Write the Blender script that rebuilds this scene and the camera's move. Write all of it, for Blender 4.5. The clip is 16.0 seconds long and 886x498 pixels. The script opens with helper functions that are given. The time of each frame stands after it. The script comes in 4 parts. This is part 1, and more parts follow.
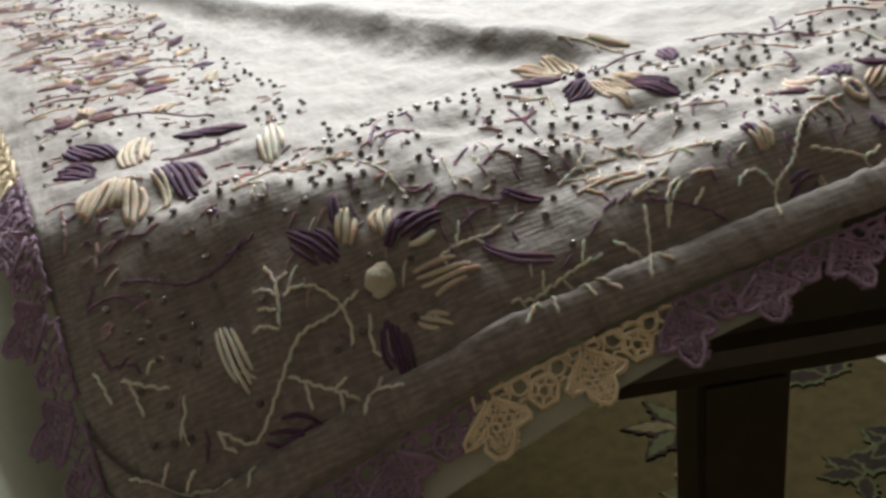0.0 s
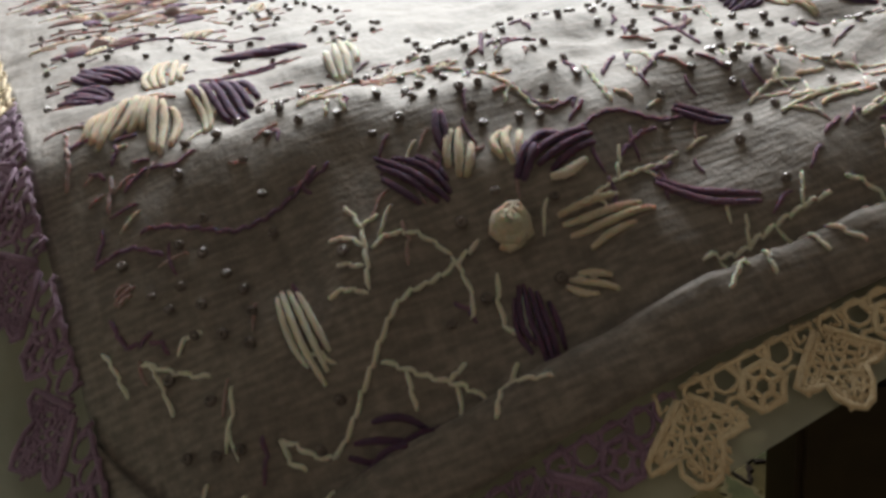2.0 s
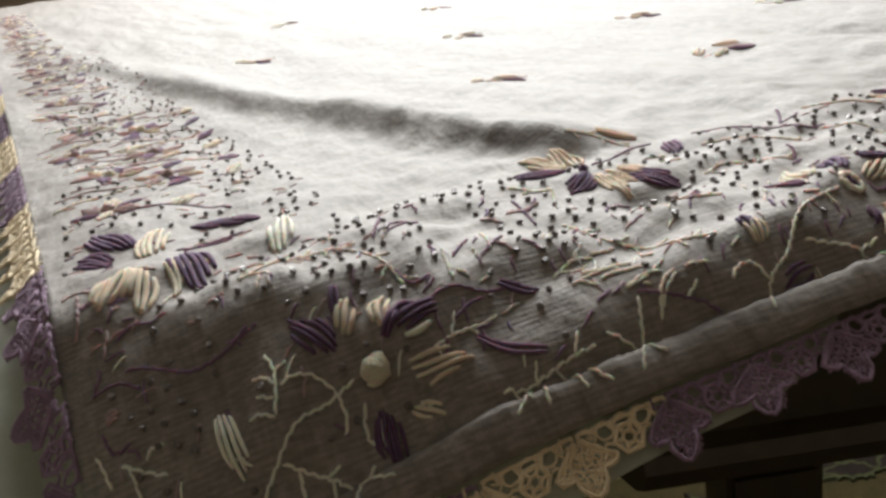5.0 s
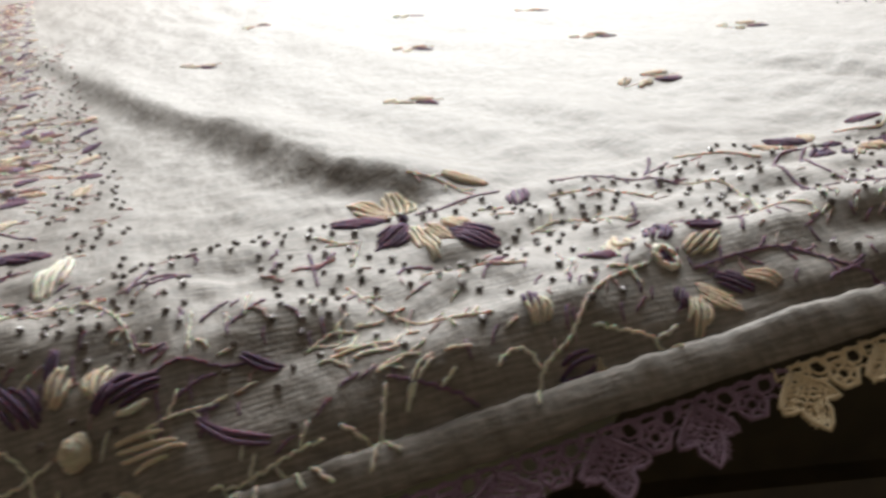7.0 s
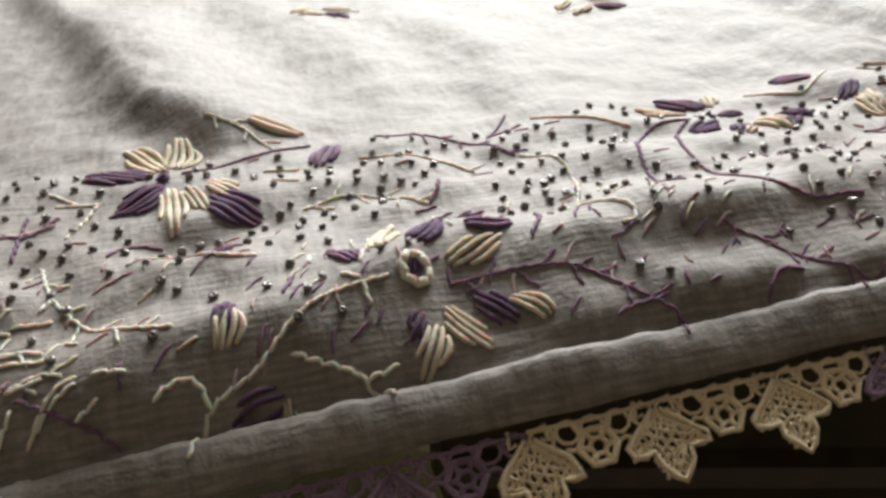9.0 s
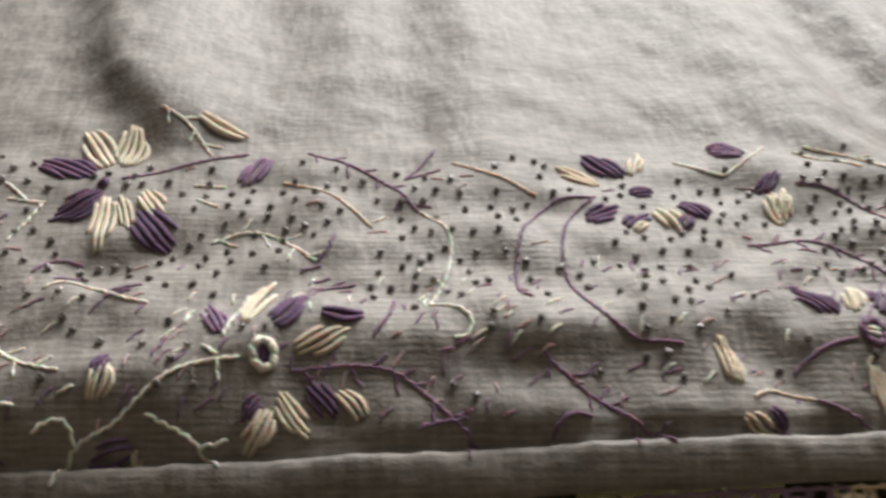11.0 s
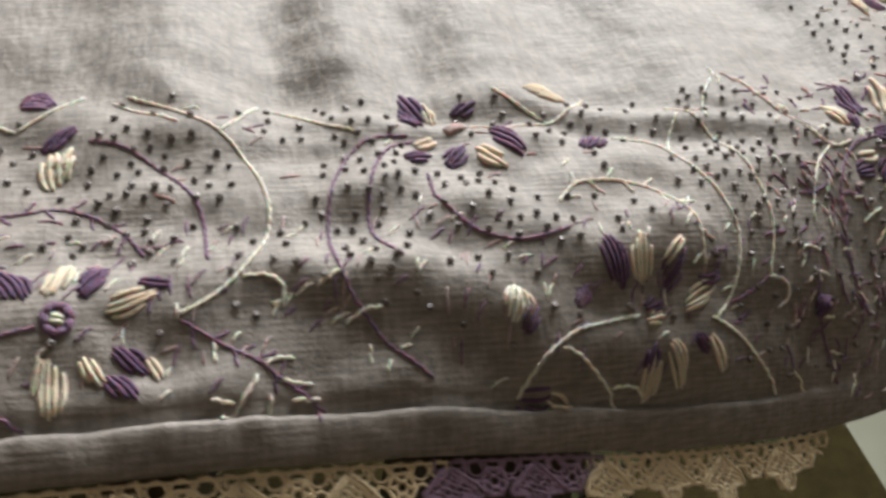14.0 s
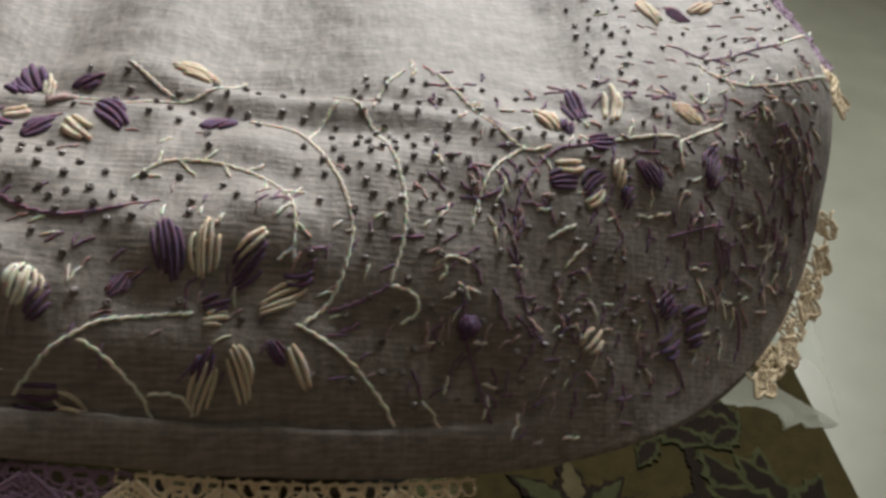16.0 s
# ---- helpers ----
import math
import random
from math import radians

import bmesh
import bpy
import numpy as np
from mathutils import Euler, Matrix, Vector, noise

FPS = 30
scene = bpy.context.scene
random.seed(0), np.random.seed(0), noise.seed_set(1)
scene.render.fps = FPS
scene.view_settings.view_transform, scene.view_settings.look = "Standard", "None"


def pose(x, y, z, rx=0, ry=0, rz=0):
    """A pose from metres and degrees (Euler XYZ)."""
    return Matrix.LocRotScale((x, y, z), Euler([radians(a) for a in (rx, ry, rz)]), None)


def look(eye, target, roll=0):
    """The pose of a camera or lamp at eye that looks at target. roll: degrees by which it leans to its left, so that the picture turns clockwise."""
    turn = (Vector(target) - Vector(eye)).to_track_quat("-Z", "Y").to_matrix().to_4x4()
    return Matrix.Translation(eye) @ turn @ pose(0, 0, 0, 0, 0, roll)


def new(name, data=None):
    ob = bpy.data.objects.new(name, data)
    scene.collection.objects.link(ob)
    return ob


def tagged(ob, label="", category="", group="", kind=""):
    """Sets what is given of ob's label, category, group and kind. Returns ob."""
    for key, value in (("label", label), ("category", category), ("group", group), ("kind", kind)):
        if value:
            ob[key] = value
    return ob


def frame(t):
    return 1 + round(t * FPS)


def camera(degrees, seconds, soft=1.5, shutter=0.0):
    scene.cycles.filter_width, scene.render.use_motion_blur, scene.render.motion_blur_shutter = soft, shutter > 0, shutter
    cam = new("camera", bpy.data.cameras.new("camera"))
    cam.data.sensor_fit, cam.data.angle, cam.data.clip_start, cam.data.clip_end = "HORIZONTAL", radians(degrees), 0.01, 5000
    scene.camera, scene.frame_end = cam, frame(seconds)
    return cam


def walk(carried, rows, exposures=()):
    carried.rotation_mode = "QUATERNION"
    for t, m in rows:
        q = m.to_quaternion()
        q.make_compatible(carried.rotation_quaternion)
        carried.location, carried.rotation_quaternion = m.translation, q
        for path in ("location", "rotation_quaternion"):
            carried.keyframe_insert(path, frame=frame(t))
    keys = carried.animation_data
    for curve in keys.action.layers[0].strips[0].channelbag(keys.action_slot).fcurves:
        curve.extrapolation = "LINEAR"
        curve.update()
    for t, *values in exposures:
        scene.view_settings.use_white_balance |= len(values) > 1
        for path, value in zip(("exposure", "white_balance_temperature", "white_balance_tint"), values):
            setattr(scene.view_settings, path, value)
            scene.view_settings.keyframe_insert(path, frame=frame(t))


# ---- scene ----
cam = camera(53.0, 16.0, soft=3.2, shutter=0.5)
PATH = [
    (0, (-0.1351, -0.1189, 0.8014), (0.2029, 0.7240, 0.3826), -7.73),
    (0.5, (-0.1351, -0.1086, 0.7920), (0.2001, 0.7409, 0.3845), -7.90),
    (1, (-0.1359, -0.0971, 0.7821), (0.1967, 0.7514, 0.3704), -7.53),
    (1.5, (-0.1377, -0.0860, 0.7757), (0.1883, 0.7654, 0.3647), -7.36),
    (2, (-0.1365, -0.0787, 0.7772), (0.1798, 0.7781, 0.3700), -7.84),
    (2.5, (-0.1360, -0.0795, 0.7802), (0.1763, 0.7852, 0.3867), -8.35),
    (3, (-0.1374, -0.0929, 0.7824), (0.1773, 0.7801, 0.4097), -8.44),
    (3.5, (-0.1337, -0.1091, 0.7910), (0.1814, 0.7682, 0.4290), -8.71),
    (4, (-0.1331, -0.1227, 0.7957), (0.1946, 0.7607, 0.4606), -8.55),
    (4.2, (-0.1327, -0.1248, 0.8001), (0.1972, 0.7579, 0.4655), -8.38),
    (6.3, (-0.1046, -0.1238, 0.8038), (0.1884, 0.7815, 0.4964), -7.49),
    (6.5, (-0.0976, -0.1235, 0.8039), (0.1944, 0.7811, 0.4935), -7.04),
    (7, (-0.0783, -0.1218, 0.8023), (0.2121, 0.7788, 0.4790), -6.19),
    (7.5, (-0.0585, -0.1189, 0.8021), (0.2332, 0.7775, 0.4683), -5.53),
    (8, (-0.0436, -0.1174, 0.8006), (0.2408, 0.7756, 0.4518), -4.83),
    (8.5, (-0.0311, -0.1104, 0.8000), (0.2279, 0.7809, 0.4278), -4.57),
    (8.7, (-0.0269, -0.1066, 0.7991), (0.2169, 0.7801, 0.4061), -4.27),
    (10.8, (0.0076, -0.0976, 0.8498), (0.1111, 0.6744, 0.2227), 3.70),
    (11, (0.0135, -0.0996, 0.8517), (0.1196, 0.6667, 0.2181), 3.98),
    (11.5, (0.0274, -0.1124, 0.8587), (0.1811, 0.6465, 0.2258), 5.92),
    (12, (0.0523, -0.1077, 0.8593), (0.2618, 0.6434, 0.2332), 7.38),
    (12.5, (0.0808, -0.0951, 0.8535), (0.3307, 0.6314, 0.2133), 8.12),
    (13, (0.0996, -0.0926, 0.8517), (0.3436, 0.5955, 0.1683), 9.31),
    (13.5, (0.1133, -0.0926, 0.8588), (0.3912, 0.5787, 0.1717), 11.30),
    (14, (0.1265, -0.0957, 0.8567), (0.3707, 0.5852, 0.1662), 10.48),
    (14.5, (0.1575, -0.1055, 0.8498), (0.3712, 0.5963, 0.1702), 9.70),
    (15, (0.1865, -0.1079, 0.8457), (0.3876, 0.6063, 0.1752), 9.95),
    (15.5, (0.2039, -0.1031, 0.8441), (0.3839, 0.6239, 0.1815), 9.56),
    (16, (0.2181, -0.1019, 0.8448), (0.3731, 0.6367, 0.1886), 9.30),
]
EXPOSURES = [(0.0, -0.74), (1.5, -0.84), (4.0, -0.8), (6.5, -0.84), (8.5, -0.62), (11.0, -0.78), (13.0, -0.64), (14.5, -0.64), (16.0, -1.0)]
walk(cam, [(t, look(eye, target, roll)) for t, eye, target, roll in PATH], EXPOSURES)

# ---- light: a room with one broad window behind the table and daylight outside ----
world = bpy.data.worlds.new("world")
scene.world = world
world.use_nodes = True
wn = world.node_tree.nodes
sky = wn.new("ShaderNodeTexSky")
sky.sky_type = "NISHITA"
sky.sun_disc = False
sky.sun_elevation = radians(38)
sky.sun_rotation = radians(20)
wn["Background"].inputs[1].default_value = 0.06
world.node_tree.links.new(sky.outputs[0], wn["Background"].inputs[0])


def area_lamp(name, eye, target, sx, sy, watts, colour):
    d = bpy.data.lights.new(name, "AREA")
    d.shape, d.size, d.size_y, d.energy, d.color = "RECTANGLE", sx, sy, watts, colour
    ob = new(name, d)
    ob.matrix_world = look(eye, target)
    return ob


window = area_lamp("window_daylight", (0.95, 2.12, 2.2), (0.15, 0.2, 0.72), 2.2, 1.3, 200, (0.97, 0.98, 0.965))
window.data.spread = radians(130)

# ---- materials ----
K, TOP = 0.45, 0.75        # metres per pattern unit, height of the table top
GRAIN = 1.39


def material(name, base, dark=None, rough=0.8, scale=200.0, bump=0.3, fine=0.0004, metal=0.0, sheen=0.0, mix=0.5):
    m = bpy.data.materials.new(name)
    m.use_nodes = True
    nt = m.node_tree
    scale, fine = scale * GRAIN, fine / GRAIN
    b = nt.nodes["Principled BSDF"]
    b.inputs["Roughness"].default_value = rough
    b.inputs["Metallic"].default_value = metal
    b.inputs["Sheen Weight"].default_value = sheen
    dark = dark or tuple(c * 0.75 for c in base)
    geo = nt.nodes.new("ShaderNodeNewGeometry")
    n1 = nt.nodes.new("ShaderNodeTexNoise")
    n1.inputs["Scale"].default_value = scale
    n1.inputs["Detail"].default_value = 5.0
    n2 = nt.nodes.new("ShaderNodeTexNoise")
    n2.inputs["Scale"].default_value = scale * 0.08
    n2.inputs["Detail"].default_value = 3.0
    add = nt.nodes.new("ShaderNodeMath")
    add.operation = "ADD"
    half = nt.nodes.new("ShaderNodeMath")
    half.operation = "MULTIPLY"
    half.inputs[1].default_value = 0.5
    ramp = nt.nodes.new("ShaderNodeValToRGB")
    ramp.color_ramp.elements[0].position = 0.5 - 0.25 * mix
    ramp.color_ramp.elements[1].position = 0.5 + 0.25 * mix
    ramp.color_ramp.elements[0].color = (*dark, 1)
    ramp.color_ramp.elements[1].color = (*base, 1)
    bp = nt.nodes.new("ShaderNodeBump")
    bp.inputs["Strength"].default_value = bump
    bp.inputs["Distance"].default_value = fine
    for n in (n1, n2):
        nt.links.new(geo.outputs["Position"], n.inputs["Vector"])
    nt.links.new(n1.outputs[0], add.inputs[0])
    nt.links.new(n2.outputs[0], add.inputs[1])
    nt.links.new(add.outputs[0], half.inputs[0])
    nt.links.new(half.outputs[0], ramp.inputs[0])
    nt.links.new(ramp.outputs[0], b.inputs["Base Color"])
    nt.links.new(n1.outputs[0], bp.inputs["Height"])
    nt.links.new(bp.outputs[0], b.inputs["Normal"])
    return m


def woven(name, base, dark):
    """Crinkled cotton: slubs and cross ribs that vary in depth, a fine speckle and creases."""
    m = material(name, base, dark, 0.68, 1500.0, 0.5, 0.0004, sheen=0.1, mix=1.0)
    nt = m.node_tree
    bsdf = nt.nodes["Principled BSDF"]
    bsdf.inputs["Specular IOR Level"].default_value = 0.5
    geo = nt.nodes["Geometry"]

    def math_node(kind, x, y):
        n = nt.nodes.new("ShaderNodeMath")
        n.operation = kind
        for i, v in enumerate((x, y)):
            if isinstance(v, float):
                n.inputs[i].default_value = v
            else:
                nt.links.new(v, n.inputs[i])
        return n.outputs[0]

    def noise_node(scale, detail, stretch):
        warp = nt.nodes.new("ShaderNodeMapping")
        warp.inputs["Scale"].default_value = stretch
        n = nt.nodes.new("ShaderNodeTexNoise")
        n.inputs["Scale"].default_value = scale * GRAIN
        n.inputs["Detail"].default_value = detail
        nt.links.new(geo.outputs["Position"], warp.inputs["Vector"])
        nt.links.new(warp.outputs[0], n.inputs["Vector"])
        return n.outputs[0]

    rib = noise_node(820.0, 1.5, (0.16, 1.0, 1.0))
    slub = noise_node(620.0, 2.0, (1.0, 0.16, 0.16))
    patch = noise_node(26.0, 3.0, (1.0, 1.0, 1.0))
    crease = noise_node(62.0, 3.0, (1.35, 0.7, 0.9))
    cord_axis = nt.nodes.new("ShaderNodeMapping")
    cord_axis.inputs["Scale"].default_value = (0.05, 1.0, 0.8)
    cord = nt.nodes.new("ShaderNodeTexWave")
    cord.bands_direction = "DIAGONAL"
    cord.inputs["Scale"].default_value = 430.0
    cord.inputs["Distortion"].default_value = 0.7
    cord.inputs["Detail"].default_value = 2.0
    cord.inputs["Detail Scale"].default_value = 0.6
    nt.links.new(geo.outputs["Position"], cord_axis.inputs["Vector"])
    nt.links.new(cord_axis.outputs[0], cord.inputs["Vector"])
    weave = math_node("ADD", math_node("MULTIPLY", rib, 0.8), math_node("MULTIPLY", slub, 0.5))
    # the border is woven with cross cords, the middle of the cloth is plain
    place = nt.nodes.new("ShaderNodeSeparateXYZ")
    nt.links.new(geo.outputs["Position"], place.inputs[0])
    corded = nt.nodes.new("ShaderNodeMapRange")
    corded.inputs["From Min"].default_value, corded.inputs["From Max"].default_value = 0.065, 0.035
    corded.inputs["To Min"].default_value, corded.inputs["To Max"].default_value = 0.03, 0.22
    nt.links.new(place.outputs[1], corded.inputs["Value"])
    weave = math_node("ADD", weave, math_node("MULTIPLY", math_node("MULTIPLY", cord.outputs[1], patch), corded.outputs[0]))
    depth = math_node("MULTIPLY", weave, patch)
    bp = nt.nodes.new("ShaderNodeBump")
    bp.inputs["Strength"].default_value = 0.45
    bp.inputs["Distance"].default_value = 0.0006
    nt.links.new(depth, bp.inputs["Height"])
    nt.links.new(nt.nodes["Bump"].outputs[0], bp.inputs["Normal"])
    bc = nt.nodes.new("ShaderNodeBump")
    bc.inputs["Strength"].default_value = 0.5
    bc.inputs["Distance"].default_value = 0.003
    nt.links.new(crease, bc.inputs["Height"])
    nt.links.new(bp.outputs[0], bc.inputs["Normal"])
    nt.links.new(bc.outputs[0], bsdf.inputs["Normal"])
    # the weave shows in the tone as well: shade between ribs painted into the colour
    ramp = nt.nodes["Color Ramp"]
    tone = nt.nodes.new("ShaderNodeMix")
    tone.data_type, tone.blend_type = "RGBA", "MULTIPLY"
    tone.inputs[0].default_value = 1.0
    shade = nt.nodes.new("ShaderNodeMapRange")
    shade.inputs["From Min"].default_value, shade.inputs["From Max"].default_value = 0.55, 0.95
    shade.inputs["To Min"].default_value, shade.inputs["To Max"].default_value = 0.62, 1.12
    nt.links.new(weave, shade.inputs["Value"])
    nt.links.new(ramp.outputs[0], tone.inputs[6])
    nt.links.new(shade.outputs[0], tone.inputs[7])
    nt.links.new(tone.outputs[2], bsdf.inputs["Base Color"])
    return m


CLOTH = woven("cream_cotton", (0.298, 0.262, 0.234), (0.192, 0.166, 0.146))
CREAM = material("cream_yarn", (0.78, 0.69, 0.55), (0.58, 0.49, 0.37), 0.9, 1900, 0.9, 0.0007, sheen=0.1, mix=1.1)
IVORY = material("ivory_yarn", (0.9, 0.86, 0.75), (0.77, 0.71, 0.59), 0.85, 1900, 0.9, 0.0007, sheen=0.3, mix=1.1)
PURPLE = material("purple_yarn", (0.15, 0.08, 0.165), (0.065, 0.034, 0.078), 0.9, 1900, 0.9, 0.0007, sheen=0.04, mix=1.1)
MAUVE = material("mauve_yarn", (0.24, 0.142, 0.24), (0.135, 0.078, 0.138), 0.9, 1900, 0.9, 0.0007, sheen=0.04, mix=1.1)
PINK = material("dusty_pink_yarn", (0.5, 0.37, 0.36), (0.32, 0.22, 0.23), 0.85, 1900, 0.9, 0.0007, sheen=0.3, mix=1.1)
for yarn in (CREAM, IVORY, PURPLE, MAUVE, PINK):
    skin = yarn.node_tree.nodes["Principled BSDF"]
    skin.inputs["Subsurface Weight"].default_value = 0.35
    skin.inputs["Subsurface Scale"].default_value = 0.0012
BEAD = material("smoky_glass_bead", (0.2, 0.17, 0.16), (0.08, 0.066, 0.064), 0.13, 600, 0.0)
LACE_P = material("purple_lace", (0.33, 0.21, 0.32), (0.18, 0.105, 0.17), 0.8, 2500, 0.8, 0.0005, sheen=0.2)
LACE_G = material("gold_lace", (0.9, 0.76, 0.52), (0.72, 0.56, 0.35), 0.7, 2500, 0.8, 0.0005, sheen=0.2)
WOOD = material("dark_polished_wood", (0.042, 0.030, 0.015), (0.02, 0.014, 0.007), 0.38, 60, 0.15, 0.0006)
FLOOR = material("pale_marble_floor", (0.18, 0.18, 0.138), (0.145, 0.145, 0.11), 0.3, 8, 0.05, 0.0005)
RUG = material("olive_rug_pile", (0.03, 0.0225, 0.0065), (0.017, 0.013, 0.004), 0.95, 500, 0.9, 0.003)
RUG_D = material("dark_rug_pile", (0.011, 0.0065, 0.004), (0.005, 0.0035, 0.0022), 0.95, 500, 0.9, 0.003)
RUG_G = material("green_rug_pile", (0.034, 0.035, 0.014), (0.019, 0.02, 0.008), 0.95, 500, 0.9, 0.003)
RUG_L = material("beige_rug_pile", (0.06, 0.05, 0.024), (0.035, 0.028, 0.013), 0.95, 500, 0.9, 0.003)
for pile in (RUG, RUG_D, RUG_G, RUG_L):
    pile.node_tree.nodes["Principled BSDF"].inputs["Specular IOR Level"].default_value = 0.1
# unseen walls and ceiling: tones chosen for how much light they bounce
PALE_WALL = material("cream_bounce_wall", (0.68, 0.6, 0.5), (0.64, 0.56, 0.465), 0.85, 20, 0.1, 0.001)
WALL = material("tan_bounce_wall", (0.38, 0.29, 0.21), (0.35, 0.265, 0.19), 0.85, 20, 0.1, 0.001)
CEIL = material("white_bounce_ceiling", (0.66, 0.64, 0.6), (0.62, 0.6, 0.56), 0.9, 20, 0.1, 0.001)


def sheer_fabric():
    m = material("sheer_white_voile", (0.66, 0.68, 0.57), (0.55, 0.57, 0.47), 0.7, 300, 0.1, 0.0003)
    nt = m.node_tree
    out = nt.nodes["Material Output"]
    mixer = nt.nodes.new("ShaderNodeMixShader")
    mixer.inputs[0].default_value = 0.22
    clear = nt.nodes.new("ShaderNodeBsdfTransparent")
    soft = nt.nodes.new("ShaderNodeBsdfTranslucent")
    soft.inputs[0].default_value = (0.76, 0.78, 0.68, 1)
    two = nt.nodes.new("ShaderNodeMixShader")
    two.inputs[0].default_value = 0.4
    nt.links.new(nt.nodes["Principled BSDF"].outputs[0], two.inputs[1])
    nt.links.new(soft.outputs[0], two.inputs[2])
    nt.links.new(two.outputs[0], mixer.inputs[1])
    nt.links.new(clear.outputs[0], mixer.inputs[2])
    nt.links.new(mixer.outputs[0], out.inputs[0])
    return m


SHEER = sheer_fabric()


# ---- mesh helpers ----
def mesh_object(name, verts, faces, mat, parent=None, label="", smooth=True):
    me = bpy.data.meshes.new(name)
    me.from_pydata([tuple(v) for v in verts], [], faces)
    if smooth:
        me.polygons.foreach_set("use_smooth", [True] * len(me.polygons))
    me.materials.append(mat)
    ob = new(name, me)
    ob.parent = parent
    if label:
        tagged(ob, label)
    return ob


def part(name, bm, mat, parent, label=""):
    me = bpy.data.meshes.new(name)
    bm.to_mesh(me)
    bm.free()
    me.materials.append(mat)
    ob = new(name, me)
    ob.parent = parent
    if label:
        tagged(ob, label)
    return ob


def box_bm(x0, x1, y0, y1, z0, z1, bevel=0.0):
    bm = bmesh.new()
    bmesh.ops.create_cube(bm, size=1)
    for v in bm.verts:
        v.co = Vector(((x0 + x1) / 2 + v.co.x * (x1 - x0), (y0 + y1) / 2 + v.co.y * (y1 - y0), (z0 + z1) / 2 + v.co.z * (z1 - z0)))
    if bevel:
        bmesh.ops.bevel(bm, geom=list(bm.edges), offset=bevel, segments=2, affect="EDGES")
    return bm


def softplus(d, w):
    return w * math.log1p(math.exp(max(-30.0, min(30.0, d / w))))


# ---- the drape of the cloth, in pattern units ----
def drape_z(x, y):
    dx = x - 0.1539
    d = -0.0147 + 0.4733 * dx * dx - y
    slope = 0.6907 * (1 + 8.095 * max(abs(dx) - 0.25, 0.0) ** 2)
    return -slope * softplus(d, 0.012) - 0.4 * softplus(x - 0.735, 0.010) + 0.03 * max(0.0, y - 0.45)


def ripple(x, y):
    """Folds and puckers left by the embroidery."""
    inner = 1 / (1 + math.exp(-(y - 0.10) / 0.012))
    n = noise.noise(Vector((x * (9 + 9 * inner), y * (14 - 8 * inner), 1.3))) * (0.0045 + 0.004 * inner) + noise.noise(Vector((x * 30, y * 44, 4.1))) * 0.0033 + noise.noise(Vector((x * 62, y * 80, 8.4))) * 0.0015
    band = 1 - inner
    # one long raised fold that runs from the front border to the far end, steep on one side
    cx = -0.084 - 0.235 * (y - 0.205) + 0.34 * max(0.0, 0.205 - y) + 0.006 * math.sin((y - 0.18) * 11)
    rise = min(1.0, max(0.0, (y - 0.085) / 0.09))
    rise = rise * rise * (3 - 2 * rise) * math.exp(-max(0.0, y - 0.7) / 0.5)
    fold = 0.014 * rise * math.exp(-((x - cx) / (0.0165 if x < cx else 0.05)) ** 2) * inner
    # a slack hollow between the first two flowers of the border
    fold -= 0.007 * math.exp(-((x + 0.05) / 0.06) ** 2 - ((y - 0.05) / 0.02) ** 2)
    # shallow slack hollows along the inner edge of the border
    fold -= 0.007 * math.exp(-((y - 0.142 - 0.01 * math.sin(x * 17)) / 0.02) ** 2) * (0.5 + 0.5 * math.sin(x * 37 + 1.2)) * (1 - rise * 0.7) / (1 + math.exp((x - 0.4) / 0.03))
    # cross folds that fan out from the border
    fan = inner * 0.0058 * math.sin(x * 62 + 4 * noise.noise(Vector((x * 5, y * 3, 0)))) * math.exp(-((y - 0.22) / 0.2) ** 2) * (0.3 + 0.7 / (1 + math.exp(-(x - 0.06) / 0.02)))
    ridge = band * 0.0024 * math.sin((y + 0.25 * (x - 0.15) ** 2) * 130 + 4.0 * noise.noise(Vector((x * 8, 0.0, 2.0)))) * math.exp(-((y - 0.01) / 0.05) ** 2)
    calm = min(1.0, max(0.25, (y - hem_y(x)) / 0.03))
    tight = 1 - 0.55 / (1 + math.exp(-(x - 0.5) / 0.03))
    return (n * (0.6 + 0.7 * band) + ridge) * calm * tight + fold + fan


def hem_y(x):
    """The front outline of the cloth."""
    if x > 0.43:
        return 0.165 - 0.213 * math.sqrt(max(0.0, 1 - ((x - 0.43) / 0.335) ** 2))
    if x < 0.12:
        return -0.05 + 0.185 * (x - 0.12) ** 2 + 0.03 * max(0.0, (-0.29 - x) / 0.035) ** 2
    return -0.05 + 0.002 * (x - 0.12) / 0.31


def widen(x, y):
    """The sides of the cloth draw apart towards the far end."""
    far = max(0.0, y - 0.12)
    return x - 0.075 * far * min(1.0, max(0.0, (0.2 - x) / 0.52)) + 0.05 * far * min(1.0, max(0.0, (x - 0.3) / 0.46))


def surface(x, y):
    e = y - hem_y(x)
    full = min(1.0, max(0.0, (0.6 - x) / 0.12))
    roll = 0.0036 * full * math.sqrt(max(0.0, 1 - ((e - 0.007) / 0.0085) ** 2))
    groove = -0.0034 * full * math.exp(-((e - 0.0172) / 0.0020) ** 2)
    # the hem is drawn up into small puckers
    pucker = 0.0011 * noise.noise(Vector((x * 150, e * 40, 2.0))) * math.exp(-((e - 0.011) / 0.009) ** 2)
    return drape_z(x, y) + ripple(x, y) + roll + groove + pucker


def curl(x, e):
    """How far the front edge turns down and under, e from the hem."""
    ramp = 0.3 + 1.5 * min(1.0, max(0.0, (x - 0.3) / 0.14))
    ramp *= min(1.0, max(0.0, (0.64 - x) / 0.1))
    return 0.009 * ramp * max(0.0, 1 - e / 0.075) ** 2


